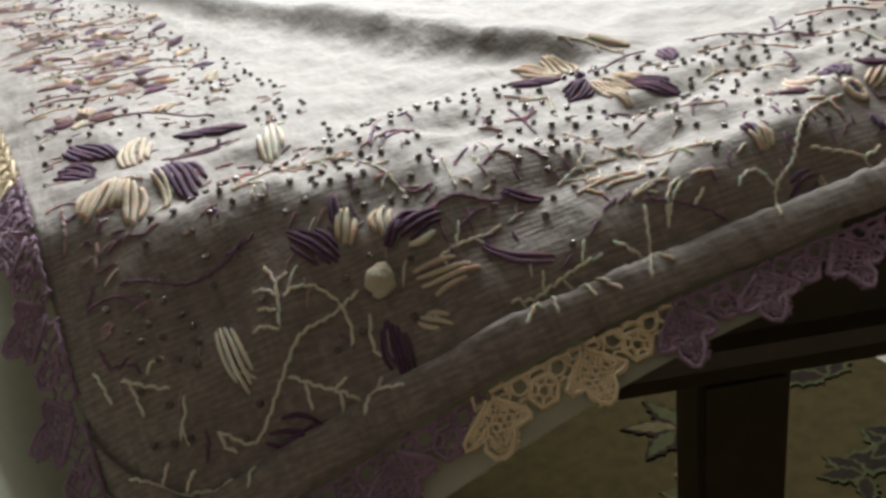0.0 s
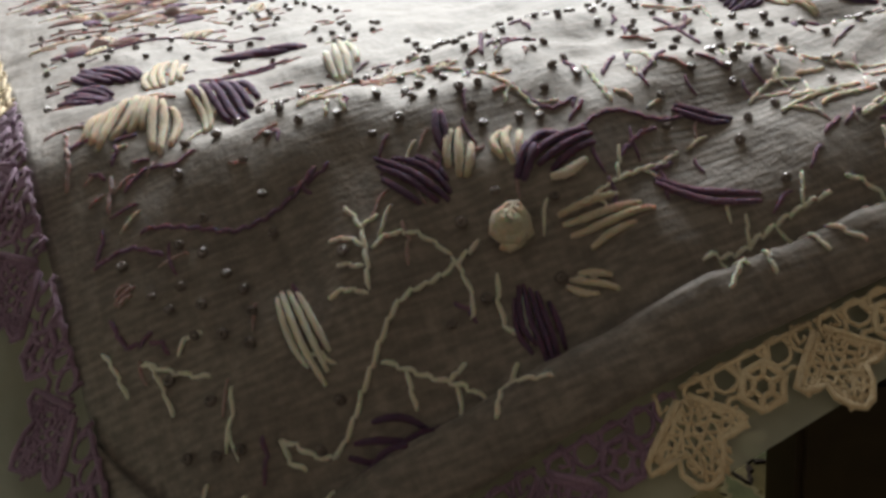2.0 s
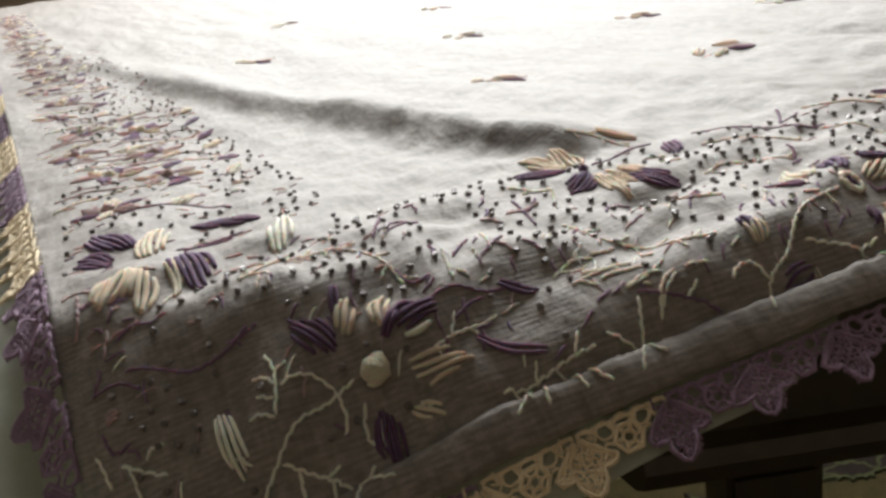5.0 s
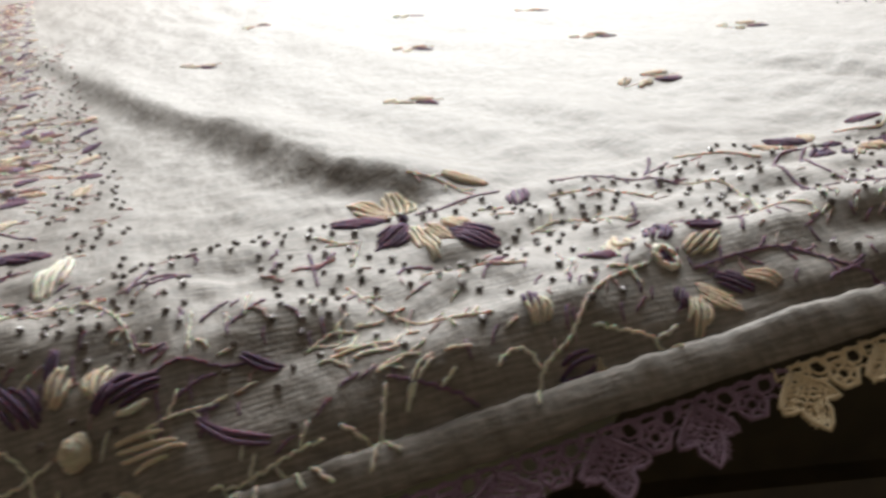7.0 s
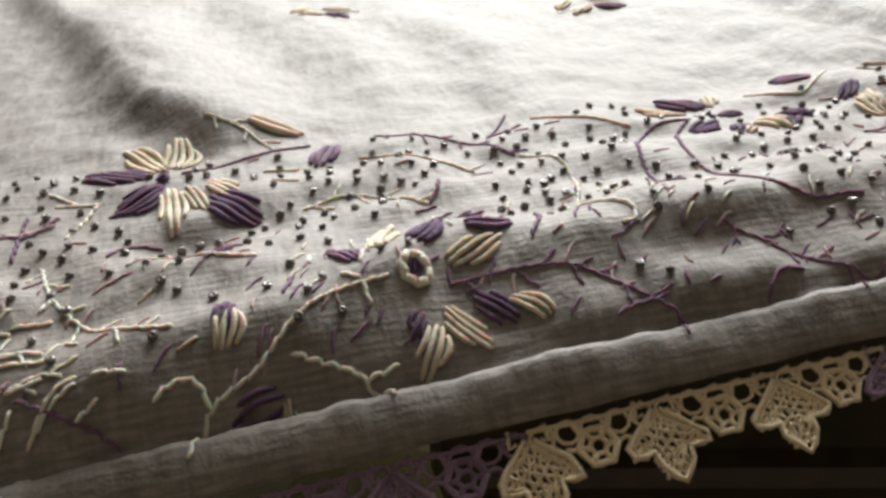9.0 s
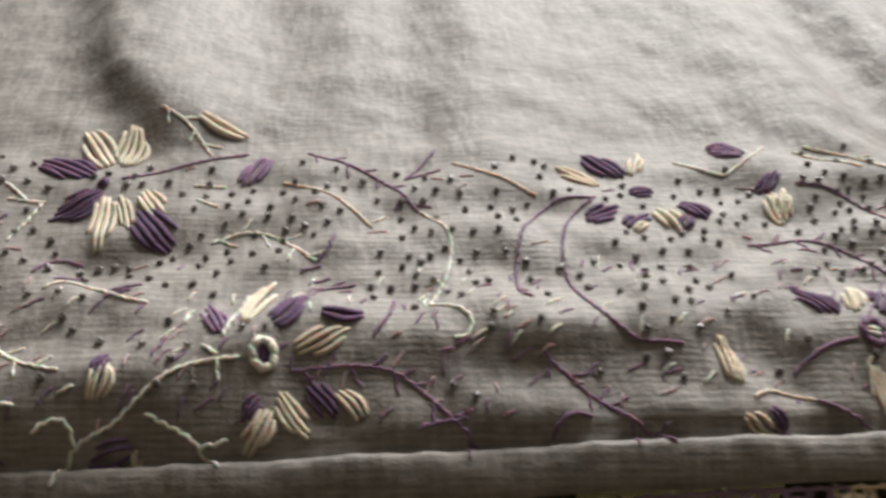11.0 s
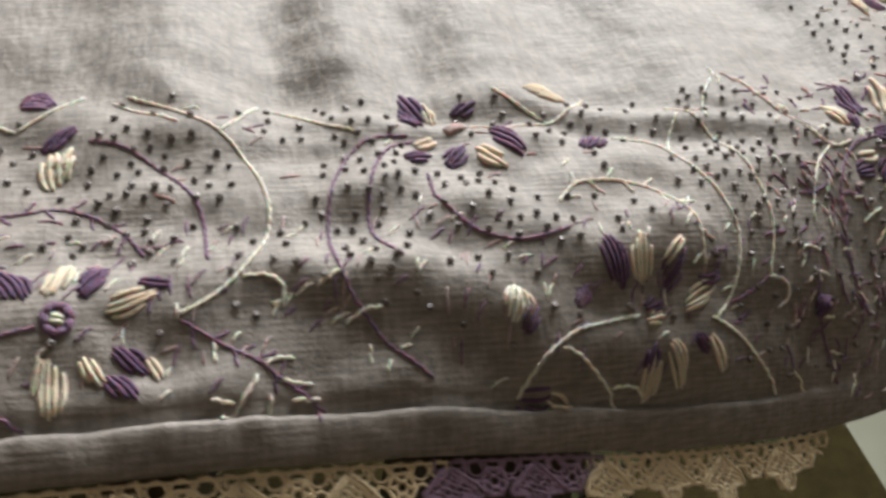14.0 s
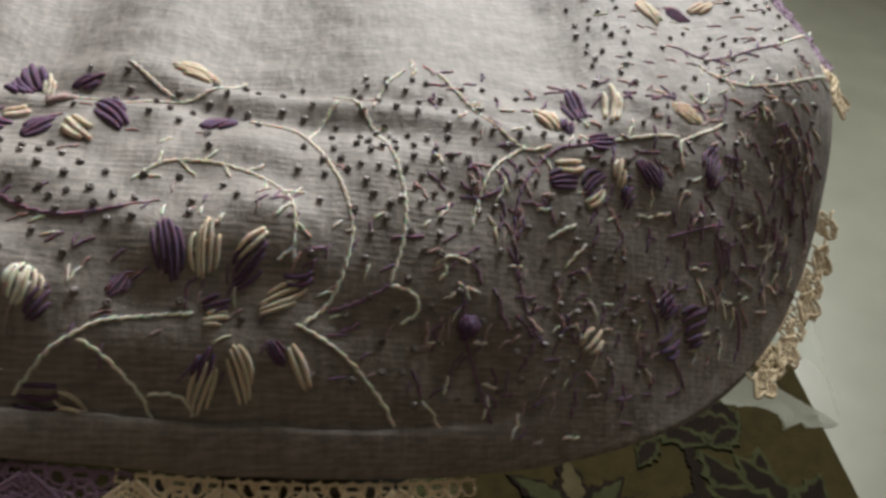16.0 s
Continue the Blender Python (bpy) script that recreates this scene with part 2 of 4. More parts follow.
def on_cloth(x, y, lift=0.0):
    c = curl(x, y - hem_y(x))
    return Vector((K * x, K * (y + 0.6 * c), TOP + K * (surface(x, y) + lift - c)))


# ---- setting: floor, rug, walls, ceiling ----
def slab(name, x0, x1, y0, y1, z0, z1, mat, label, category, bevel=0.0):
    ob = part(name, box_bm(x0, x1, y0, y1, z0, z1, bevel), mat, None)
    return tagged(ob, label, category, kind="structure")


slab("floor", -3, 4, -3.2, 2.3, -0.12, 0.0, FLOOR, "pale polished marble floor around the rug", "floor")
# ceiling and walls are out of view, added to shape the bounced light
slab("ceiling", -3, 4, -3.2, 2.3, 2.7, 2.8, CEIL, "unseen white ceiling, added to bounce light", "ceiling")
slab("wall_west", -3.12, -3, -3.2, 2.3, 0, 2.7, PALE_WALL, "unseen cream wall, added for bounce from the side", "wall")
slab("wall_east", 4, 4.12, -3.2, 2.3, 0, 2.7, PALE_WALL, "unseen cream wall, added for bounce from the side", "wall")
slab("wall_south", -3, 4, -3.32, -3.2, 0, 2.7, WALL, "unseen tan wall, added dark to hold back front bounce", "wall")
slab("wall_north_sill", -3, 4, 2.3, 2.42, 0, 1.05, WALL, "unseen tan wall under the window", "wall")
slab("wall_north_head", -3, 4, 2.3, 2.42, 2.45, 2.7, WALL, "unseen tan wall over the window", "wall")
slab("wall_north_left", -3, -0.1, 2.3, 2.42, 1.05, 2.45, WALL, "unseen tan wall beside the window", "wall")
slab("wall_north_right", 2.4, 4, 2.3, 2.42, 1.05, 2.45, WALL, "unseen tan wall beside the window", "wall")
slab("rug", -1.4, 0.865, -1.3, 2.2, 0.002, 0.012, RUG, "olive and brown floral wool rug under the table", "rug", 0.004)

# ---- the tablecloth ----
tablecloth = tagged(new("embroidered_tablecloth"), "cream cotton tablecloth with purple flower embroidery, beads and lace edge", "tablecloth")
XS = [-0.325 + 0.755 * i / 290 for i in range(290)] + [0.43 + 0.335 * math.sin(math.pi / 2 * i / 120) for i in range(121)]
YE = [0.0, 0.002, 0.004, 0.006, 0.008, 0.010, 0.012, 0.014, 0.0155, 0.017] + [0.02 + 0.0033 * i for i in range(64)]
while YE[-1] < 3.8:
    YE.append(YE[-1] + 0.0033 + 0.045 * (YE[-1] - 0.2))
verts, faces = [], []
for x in XS:
    h = hem_y(x)
    for e in YE:
        verts.append(on_cloth(widen(x, h + e), h + e))
ny = len(YE)
for i in range(len(XS) - 1):
    for j in range(ny - 1):
        a = i * ny + j
        faces.append((a, a + ny, a + ny + 1, a + 1))
cloth = mesh_object("cloth", verts, faces, CLOTH, tablecloth)
thick = cloth.modifiers.new("thickness", "SOLIDIFY")
thick.thickness, thick.offset = 0.0009, -1

# ---- embroidery ----
def cloth_frame(x, y):
    """A point of the cloth and its normal, in metres."""
    s = 0.0015
    p = on_cloth(x, y)
    n = (on_cloth(x + s, y) - p).cross(on_cloth(x, y + s) - p)
    return p, n.normalized()


def tube(verts, faces, pts, normals, radii, sides=6, flat=1.0):
    """A closed tube through pts; flat squeezes it along its normals."""
    base = len(verts)
    m = len(pts)
    for i, p in enumerate(pts):
        t = (pts[min(i + 1, m - 1)] - pts[max(i - 1, 0)]).normalized()
        n = normals[i] - t * normals[i].dot(t)
        n.normalize()
        b = t.cross(n)
        for k in range(sides):
            a = 2 * math.pi * k / sides
            verts.append(p + (b * math.cos(a) + n * math.sin(a) * flat) * radii[i])
    for i in range(m - 1):
        for k in range(sides):
            k2 = (k + 1) % sides
            faces.append((base + i * sides + k, base + i * sides + k2, base + (i + 1) * sides + k2, base + (i + 1) * sides + k))
    faces.append(tuple(base + k for k in reversed(range(sides))))
    faces.append(tuple(base + (m - 1) * sides + k for k in range(sides)))


COVER = []          # what the beads keep clear of: x, y, radius
rng = random.Random(11)


def petal(ax, ay, bx, by, width, mat, strands, name="petal"):
    """Loose satin strands side by side, arched over the ground, from base to tip."""
    verts, faces = [], []
    dx, dy = bx - ax, by - ay
    length = math.hypot(dx, dy)
    ux, uy = dx / length, dy / length
    width = min(max(width, strands * 0.0023), 0.62 * length + 0.001)
    strands = max(strands, round(width / 0.0034)) if strands > 1 else 1
    r = width / strands * (0.40 if strands > 2 else 0.44)
    bow = rng.uniform(-0.12, 0.12)
    hook = rng.choice((-1, 1)) * rng.uniform(0.1, 0.3)
    slant = rng.choice((-1, 1)) * rng.uniform(0.05, 0.18) if strands > 2 else 0.0
    for i in range(strands):
        o = (i + 0.5) / strands * 2 - 1
        inset = 0.4 * abs(o) ** 1.4 if strands > 2 else 0.05
        s0, s1 = inset * rng.uniform(0.2, 0.8), 1 - inset * rng.uniform(0.5, 1.2) + rng.uniform(-0.06, 0.08)
        stray, high = rng.uniform(-0.2, 0.2) * width / strands, rng.uniform(0.7, 1.25)
        pts, normals, radii = [], [], []
        for j in range(11):
            f = j / 10
            s = s0 + (s1 - s0) * f + slant * o
            spread = 0.55 + 0.45 * math.sin(math.pi * min(1.0, s * 0.9 + 0.05))
            across = o * width * 0.5 * spread + bow * length * math.sin(math.pi * f) * 0.5 + stray * math.sin(math.pi * f)
            across += hook * r * 5 * f ** 4
            x, y = ax + ux * s * length - uy * across, ay + uy * s * length + ux * across
            p, n = cloth_frame(x, y)
            arch = high * (0.0003 + 0.0006 * (1 - o * o)) * math.sin(math.pi * f) ** 0.6
            pts.append(p + n * K * (arch + r * 0.1))
            normals.append(n)
            ply = 1 + 0.07 * (1 if j % 2 else -1)
            radii.append(K * r * (0.5 + 0.55 * math.sin(math.pi * min(1.0, f * 0.93 + 0.04)) ** 0.6) * ply * rng.uniform(0.95, 1.05))
        tube(verts, faces, pts, normals, radii, 6, 0.9)
    COVER.append(((ax + bx) / 2, (ay + by) / 2, max(length, width) * 0.55))
    return mesh_object(name, verts, faces, mat, tablecloth)


def spline(pts, step=0.0042):
    """Points along a smooth curve through pts, evenly spaced."""
    dense = []
    n = len(pts)
    for i in range(n - 1):
        p0, p1, p2, p3 = pts[max(i - 1, 0)], pts[i], pts[i + 1], pts[min(i + 2, n - 1)]
        for k in range(12):
            f = k / 12
            dense.append(tuple(0.5 * (2 * b + (c - a) * f + (2 * a - 5 * b + 4 * c - d) * f * f + (3 * b - a - 3 * c + d) * f ** 3) for a, b, c, d in zip(p0, p1, p2, p3)))
    dense.append(pts[-1])
    total = sum(math.dist(a, b) for a, b in zip(dense, dense[1:]))
    count = max(2, round(total / step))
    out, run, want = [dense[0]], 0.0, total / count
    for a, b in zip(dense, dense[1:]):
        d = math.dist(a, b)
        while d > 1e-9 and run + d >= want * len(out) - 1e-9 and len(out) <= count:
            f = (want * len(out) - run) / d
            out.append((a[0] + (b[0] - a[0]) * f, a[1] + (b[1] - a[1]) * f))
        run += d
    return out


def stitches(verts, faces, line, radius, lap=0.35):
    """Stem stitch: one rope of yarn that swells and sways with every stitch."""
    pts, normals, radii = [], [], []
    m = len(line)
    for i in range(m - 1):
        (x0, y0), (x1, y1) = line[i], line[i + 1]
        ux, uy = x1 - x0, y1 - y0
        for f, rr, o in ((0.0, 0.8, -0.07), (0.3, 1.0, 0.0), (0.65, 1.05, 0.06), (0.9, 0.9, 0.05)):
            off = o + rng.uniform(-0.03, 0.03)
            p, n = cloth_frame(x0 + ux * f - uy * off, y0 + uy * f + ux * off)
            pts.append(p + n * K * radius * (0.1 + 0.35 * rr))
            normals.append(n)
            radii.append(K * radius * rr * rng.uniform(0.92, 1.08))
    p, n = cloth_frame(*line[-1])
    pts.append(p)
    normals.append(n)
    radii.append(K * radius * 0.5)
    radii[0] *= 0.6
    tube(verts, faces, pts, normals, radii, 6, 0.8)


def stem(mat, *pts, radius=0.00078, name="stem"):
    verts, faces = [], []
    line = spline(list(pts))
    radius *= 0.86
    mat = MAUVE if mat is PURPLE else mat
    stitches(verts, faces, line, radius)
    for p in line[::3]:
        COVER.append((*p, 0.003))
    return mesh_object(name, verts, faces, mat, tablecloth)


def sprig(mat, *pts, radius=0.00062):
    """A stem with short side stitches, left and right by turns."""
    mat = MAUVE if mat is PURPLE else mat
    verts, faces = [], []
    line = spline(list(pts))
    stitches(verts, faces, line, radius)
    for i in range(1, len(line) - 1, 2):
        (x0, y0), (x1, y1) = line[i], line[min(i + 1, len(line) - 1)]
        d = math.dist((x0, y0), (x1, y1)) or 1.0
        ux, uy = (x1 - x0) / d, (y1 - y0) / d
        turn = 1 if (i // 2) % 2 else -1
        ln = rng.uniform(0.006, 0.010)
        tip = (x0 + (ux * 0.6 - uy * turn * 0.8) * ln, y0 + (uy * 0.6 + ux * turn * 0.8) * ln)
        tv, tf = [], []
        stitches(tv, tf, [(x0, y0), ((x0 + tip[0]) / 2, (y0 + tip[1]) / 2), tip], radius * 0.85)
        mesh_object("twig", tv, tf, mat, tablecloth)
        COVER.append((*tip, 0.003))
    for p in line[::3]:
        COVER.append((*p, 0.003))
    return mesh_object("sprig", verts, faces, mat, tablecloth)


def knot(x, y, r, mat):
    """A padded knot of wound yarn."""
    verts, faces = [], []
    p, n = cloth_frame(x, y)
    u = n.orthogonal().normalized()
    v = n.cross(u)
    turns, seg = 4, 16
    pts, normals, radii = [], [], []
    for i in range(turns * seg):
        f = i / (turns * seg - 1)
        a = 2 * math.pi * turns * f
        rr = r * (0.92 - 0.88 * f)
        pts.append(p + (u * math.cos(a) + v * math.sin(a)) * K * rr * rng.uniform(0.85, 1.12) + n * K * r * (0.25 + 0.55 * math.sin(f * math.pi / 2)))
        normals.append(n)
        radii.append(K * r * 0.26 * rng.uniform(0.7, 1.25))
    tube(verts, faces, pts, normals, radii, 6)
    COVER.append((x, y, r))
    return mesh_object("knot", verts, faces, mat, tablecloth)


def eyelet(x, y, r, mat):
    """A ring of yarn round a flower's eye."""
    pts = [(x + r * math.cos(a) * 0.75, y + r * math.sin(a) * 0.85) for a in [2 * math.pi * i / 10 for i in range(11)]]
    COVER.append((x, y, r))
    return stem(mat, *pts, radius=0.0018, name="flower_eye")


def scatter_sprig(x, y):
    """A small spray on the plain ground: two leaves, a bud and a stalk."""
    petal(x - 0.020, y + 0.004, x - 0.006, y + 0.022, 0.011, CREAM, 3)
    petal(x - 0.016, y - 0.018, x, y - 0.004, 0.011, CREAM, 3)
    petal(x + 0.004, y + 0.016, x + 0.020, y + 0.002, 0.012, CREAM, 3)
    petal(x + 0.001, y - 0.008, x + 0.016, y - 0.024, 0.010, MAUVE, 3)
    stem(IVORY, (x - 0.024, y - 0.005), (x, y - 0.002), (x + 0.026, y - 0.007), radius=0.0006)


# flower A and the left front corner
knot(-0.2151, 0.0135, 0.0058, CREAM)
petal(-0.2264, 0.0239, -0.2382, 0.0422, 0.0128, PURPLE, 5)
petal(-0.2211, 0.0348, -0.2171, 0.0455, 0.0047, PURPLE, 2)
petal(-0.2214, 0.0275, -0.2160, 0.0406, 0.0089, CREAM, 3)
petal(-0.2077, 0.0228, -0.2033, 0.0361, 0.0089, CREAM, 3)
petal(-0.2035, 0.0205, -0.1845, 0.0230, 0.0116, PURPLE, 4)
petal(-0.2082, 0.0191, -0.2008, 0.0269, 0.0052, PURPLE, 2)
petal(-0.2010, 0.0163, -0.1894, 0.0170, 0.0033, IVORY, 1)
petal(-0.2031, 0.0071, -0.1824, -0.0007, 0.0109, CREAM, 4)
petal(-0.2169, 0.0033, -0.2199, -0.0134, 0.0158, PURPLE, 6)
stem(IVORY, (-0.2222, 0.0076), (-0.2249, 0.0035), (-0.2252, -0.0009), (-0.2234, -0.0042))
petal(-0.2064, -0.0002, -0.1993, -0.0103, 0.0075, CREAM, 3)
stem(IVORY, (-0.2233, 0.0141), (-0.2345, 0.0127), (-0.2466, 0.0114), (-0.2553, 0.0077), (-0.2629, 0.0037), (-0.2718, -0.0007), (-0.2781, 0.0024), (-0.2831, 0.0071), (-0.2839, 0.0045), (-0.2802, 0.0005))
stem(IVORY, (-0.2312, 0.0147), (-0.2371, 0.0213), (-0.2450, 0.0239), (-0.2490, 0.0229))
stem(IVORY, (-0.2312, 0.0147), (-0.2299, 0.0073), (-0.2326, 0.0033))
stem(IVORY, (-0.2537, 0.0155), (-0.2504, 0.0237), (-0.2492, 0.0298), (-0.2507, 0.0366))
stem(IVORY, (-0.2504, 0.0237), (-0.2532, 0.0286), (-0.2575, 0.0317))
stem(IVORY, (-0.2525, 0.0203), (-0.2581, 0.0254))
stem(IVORY, (-0.2540, 0.0149), (-0.2587, 0.0194), (-0.2627, 0.0205))
stem(IVORY, (-0.2492, 0.0288), (-0.2443, 0.0293))
stem(IVORY, (-0.2563, 0.0057), (-0.2504, 0.0017), (-0.2414, -0.0049), (-0.2319, -0.0122), (-0.2224, -0.0186))
stem(IVORY, (-0.2513, 0.0022), (-0.2524, -0.0043))
stem(IVORY, (-0.2414, -0.0049), (-0.2431, -0.0107))
stem(IVORY, (-0.2429, -0.0035), (-0.2376, -0.0028))
stem(IVORY, (-0.2336, -0.0112), (-0.2263, -0.0086))
stem(IVORY, (-0.2329, -0.0121), (-0.2378, -0.0181))
stem(IVORY, (-0.2752, -0.0034), (-0.2805, -0.0116))
petal(-0.2698, -0.0016, -0.2490, -0.0100, 0.0087, PURPLE, 4)
petal(-0.2717, 0.0298, -0.2705, 0.0080, 0.0080, IVORY, 4)
stem(IVORY, (-0.3178, 0.0441), (-0.3158, 0.0380), (-0.3147, 0.0322))
stem(IVORY, (-0.3082, 0.0357), (-0.3063, 0.0304), (-0.3057, 0.0240))
stem(IVORY, (-0.3097, 0.0358), (-0.3021, 0.0294), (-0.2946, 0.0247))
stem(IVORY, (-0.3006, 0.0318), (-0.2976, 0.0336), (-0.2935, 0.0324))
stem(IVORY, (-0.3160, 0.0126), (-0.3044, 0.0041), (-0.2950, 0.0001), (-0.2842, -0.0055))
stem(IVORY, (-0.3077, 0.0068), (-0.3021, 0.0090))
stem(IVORY, (-0.2995, 0.0025), (-0.2946, 0.0034))
stem(PURPLE, (-0.3017, 0.0756), (-0.2940, 0.0787), (-0.2864, 0.0734))
stem(MAUVE, (-0.3005, 0.0618), (-0.2907, 0.0570), (-0.2780, 0.0485), (-0.2629, 0.0458), (-0.2534, 0.0491))
stem(MAUVE, (-0.3144, 0.0617), (-0.3045, 0.0604), (-0.2969, 0.0530))
petal(-0.3118, 0.0504, -0.3058, 0.0511, 0.0077, PINK, 3)
stem(MAUVE, (-0.3138, 0.0483), (-0.3114, 0.0401), (-0.3048, 0.0393))
petal(-0.2890, 0.1541, -0.3007, 0.1851, 0.0230, PURPLE, 3)
petal(-0.2971, 0.1386, -0.3104, 0.1588, 0.0266, PURPLE, 3)
petal(-0.2919, 0.1140, -0.3048, 0.0900, 0.0206, CREAM, 4)
petal(-0.2840, 0.1072, -0.2911, 0.0824, 0.0132, CREAM, 4)
petal(-0.2731, 0.1146, -0.2723, 0.0873, 0.0088, CREAM, 3)
petal(-0.2798, 0.1353, -0.2729, 0.1752, 0.0169, CREAM, 3)
petal(-0.2658, 0.1296, -0.2638, 0.0861, 0.0208, PURPLE, 5)
petal(-0.2427, 0.1654, -0.2265, 0.1508, 0.0204, PURPLE, 3)
petal(-0.2257, 0.1023, -0.2161, 0.1398, 0.0127, IVORY, 4)
stem(PURPLE, (-0.2649, 0.1325), (-0.2513, 0.1376), (-0.2357, 0.1371))
stem(PURPLE, (-0.2945, 0.2174), (-0.2719, 0.2161), (-0.2516, 0.2150), (-0.2331, 0.1876))
stem(PINK, (-0.3127, 0.1062), (-0.3137, 0.0913), (-0.3167, 0.0849))
stem(PINK, (-0.3191, 0.1085), (-0.3122, 0.1111), (-0.3052, 0.1031))
stem(PINK, (-0.3035, 0.0818), (-0.3073, 0.0722))
sprig(IVORY, (-0.2504, 0.0709), (-0.2335, 0.0760), (-0.2163, 0.0770), (-0.2026, 0.0671), (-0.1946, 0.0506), (-0.1921, 0.0363))
stem(IVORY, (-0.2384, 0.0679), (-0.2402, 0.0586))
stem(IVORY, (-0.2421, 0.0674), (-0.2456, 0.0606))
stem(PURPLE, (-0.1887, 0.0738), (-0.1754, 0.0842), (-0.1673, 0.0812))
stem(MAUVE, (-0.1939, 0.0227), (-0.1784, 0.0244), (-0.1659, 0.0203), (-0.1558, 0.0205))
petal(-0.1575, 0.0239, -0.1451, 0.0126, 0.0046, PURPLE, 2)
petal(-0.1769, 0.0063, -0.1544, -0.0115, 0.0033, MAUVE, 2)
stem(PURPLE, (-0.1922, 0.0450), (-0.1898, 0.0350), (-0.1813, 0.0348))
stem(PURPLE, (-0.1920, 0.0701), (-0.1810, 0.0928))
stem(PURPLE, (-0.1889, 0.0680), (-0.1723, 0.0829))
stem(PURPLE, (-0.1686, 0.0411), (-0.1559, 0.0532))
stem(PURPLE, (-0.1585, 0.0356), (-0.1434, 0.0453))
stem(PURPLE, (-0.1262, 0.0740), (-0.1179, 0.0719), (-0.1078, 0.0824))
stem(PURPLE, (-0.1184, 0.0863), (-0.1213, 0.0580))
stem(PURPLE, (-0.1812, 0.0135), (-0.1714, 0.0174), (-0.1670, 0.0176))
stem(MAUVE, (-0.2680, 0.1365), (-0.2537, 0.1340), (-0.2416, 0.1334))
petal(-0.2533, 0.1741, -0.2350, 0.1564, 0.0220, PURPLE, 3)
stem(IVORY, (-0.1470, 0.0619), (-0.1525, 0.0381))
stem(IVORY, (-0.1702, 0.0482), (-0.1747, 0.0273))
sprig(IVORY, (-0.1334, 0.0079), (-0.1262, 0.0088), (-0.1124, 0.0093), (-0.1070, 0.0061))
sprig(IVORY, (-0.1359, 0.0180), (-0.1254, 0.0213), (-0.1169, 0.0185))
sprig(IVORY, (-0.1166, -0.0040), (-0.1071, -0.0029), (-0.1009, -0.0062))
stem(IVORY, (-0.1110, -0.0188), (-0.1047, -0.0133), (-0.0972, -0.0100))
stem(IVORY, (-0.0984, -0.0180), (-0.0914, -0.0156))
sprig(IVORY, (-0.1970, 0.0088), (-0.1827, 0.0086), (-0.1751, 0.0091), (-0.1697, 0.0093))
sprig(IVORY, (-0.1767, -0.0143), (-0.1673, -0.0162), (-0.1576, -0.0161), (-0.1455, -0.0163), (-0.1387, -0.0171))
stem(IVORY, (-0.1670, -0.0194), (-0.1726, -0.0224), (-0.1764, -0.0246))
stem(IVORY, (-0.1630, -0.0205), (-0.1646, -0.0269))
stem(IVORY, (-0.1504, -0.0214), (-0.1494, -0.0284))
stem(IVORY, (-0.1454, -0.0223), (-0.1401, -0.0307))
stem(IVORY, (-0.1219, -0.0231), (-0.1144, -0.0095))
stem(IVORY, (-0.1219, -0.0231), (-0.1284, -0.0323))
stem(IVORY, (-0.1219, -0.0231), (-0.1342, -0.0228))
stem(IVORY, (-0.1219, -0.0231), (-0.1172, -0.0309))
stem(IVORY, (-0.1219, -0.0231), (-0.1328, -0.0152))
stem(IVORY, (-0.1219, -0.0231), (-0.1107, -0.0251))
stem(PURPLE, (-0.1136, -0.0075), (-0.1036, -0.0146), (-0.0877, -0.0242))
# fern between A and C
sprig(IVORY, (-0.1113, 0.0523), (-0.1071, 0.0341), (-0.0987, 0.0188), (-0.0849, 0.0042), (-0.0705, -0.0005))
stem(IVORY, (-0.1009, 0.0084), (-0.0971, 0.0051))
stem(IVORY, (-0.1161, -0.0043), (-0.1060, -0.0048))
stem(IVORY, (-0.1093, -0.0164), (-0.1024, -0.0091), (-0.0968, -0.0084))
stem(IVORY, (-0.0930, -0.0093), (-0.0837, -0.0116))
stem(IVORY, (-0.1266, 0.0122), (-0.1194, 0.0104), (-0.1122, 0.0087))
stem(IVORY, (-0.1219, 0.0051), (-0.1156, 0.0059), (-0.1054, 0.0017))
stem(IVORY, (-0.1169, 0.0210), (-0.1053, 0.0214))
stem(PURPLE, (-0.0393, 0.0014), (-0.0346, 0.0102))
stem(PINK, (-0.1290, 0.0713), (-0.1181, 0.0738), (-0.1089, 0.0775))
# flower C
eyelet(-0.0002, -0.0005, 0.0055, IVORY)
petal(-0.0019, -0.0031, 0.0010, 0.0031, 0.0059, PURPLE, 3)
petal(-0.0149, 0.0094, -0.0222, 0.0294, 0.0092, MAUVE, 4)
petal(-0.0082, 0.0131, 0.0008, 0.0409, 0.0101, CREAM, 3)
petal(0.0027, 0.0103, 0.0140, 0.0279, 0.0129, PURPLE, 4)
petal(0.0196, 0.0157, 0.0347, 0.0134, 0.0059, PURPLE, 2)
petal(0.0106, 0.0010, 0.0286, 0.0105, 0.0101, CREAM, 4)
petal(0.0152, -0.0088, 0.0262, -0.0195, 0.0093, PURPLE, 4)
petal(0.0259, -0.0118, 0.0354, -0.0225, 0.0058, CREAM, 3)
petal(0.0046, -0.0118, 0.0147, -0.0270, 0.0079, CREAM, 4)
petal(0.0024, -0.0170, -0.0049, -0.0302, 0.0090, CREAM, 4)
petal(-0.0015, -0.0135, -0.0071, -0.0203, 0.0064, PURPLE, 3)
stem(IVORY, (-0.0084, -0.0016), (-0.0248, -0.0024), (-0.0378, -0.0088), (-0.0504, -0.0178), (-0.0632, -0.0229), (-0.0706, -0.0341))
stem(IVORY, (-0.0632, -0.0229), (-0.0657, -0.0166), (-0.0724, -0.0156), (-0.0777, -0.0190))
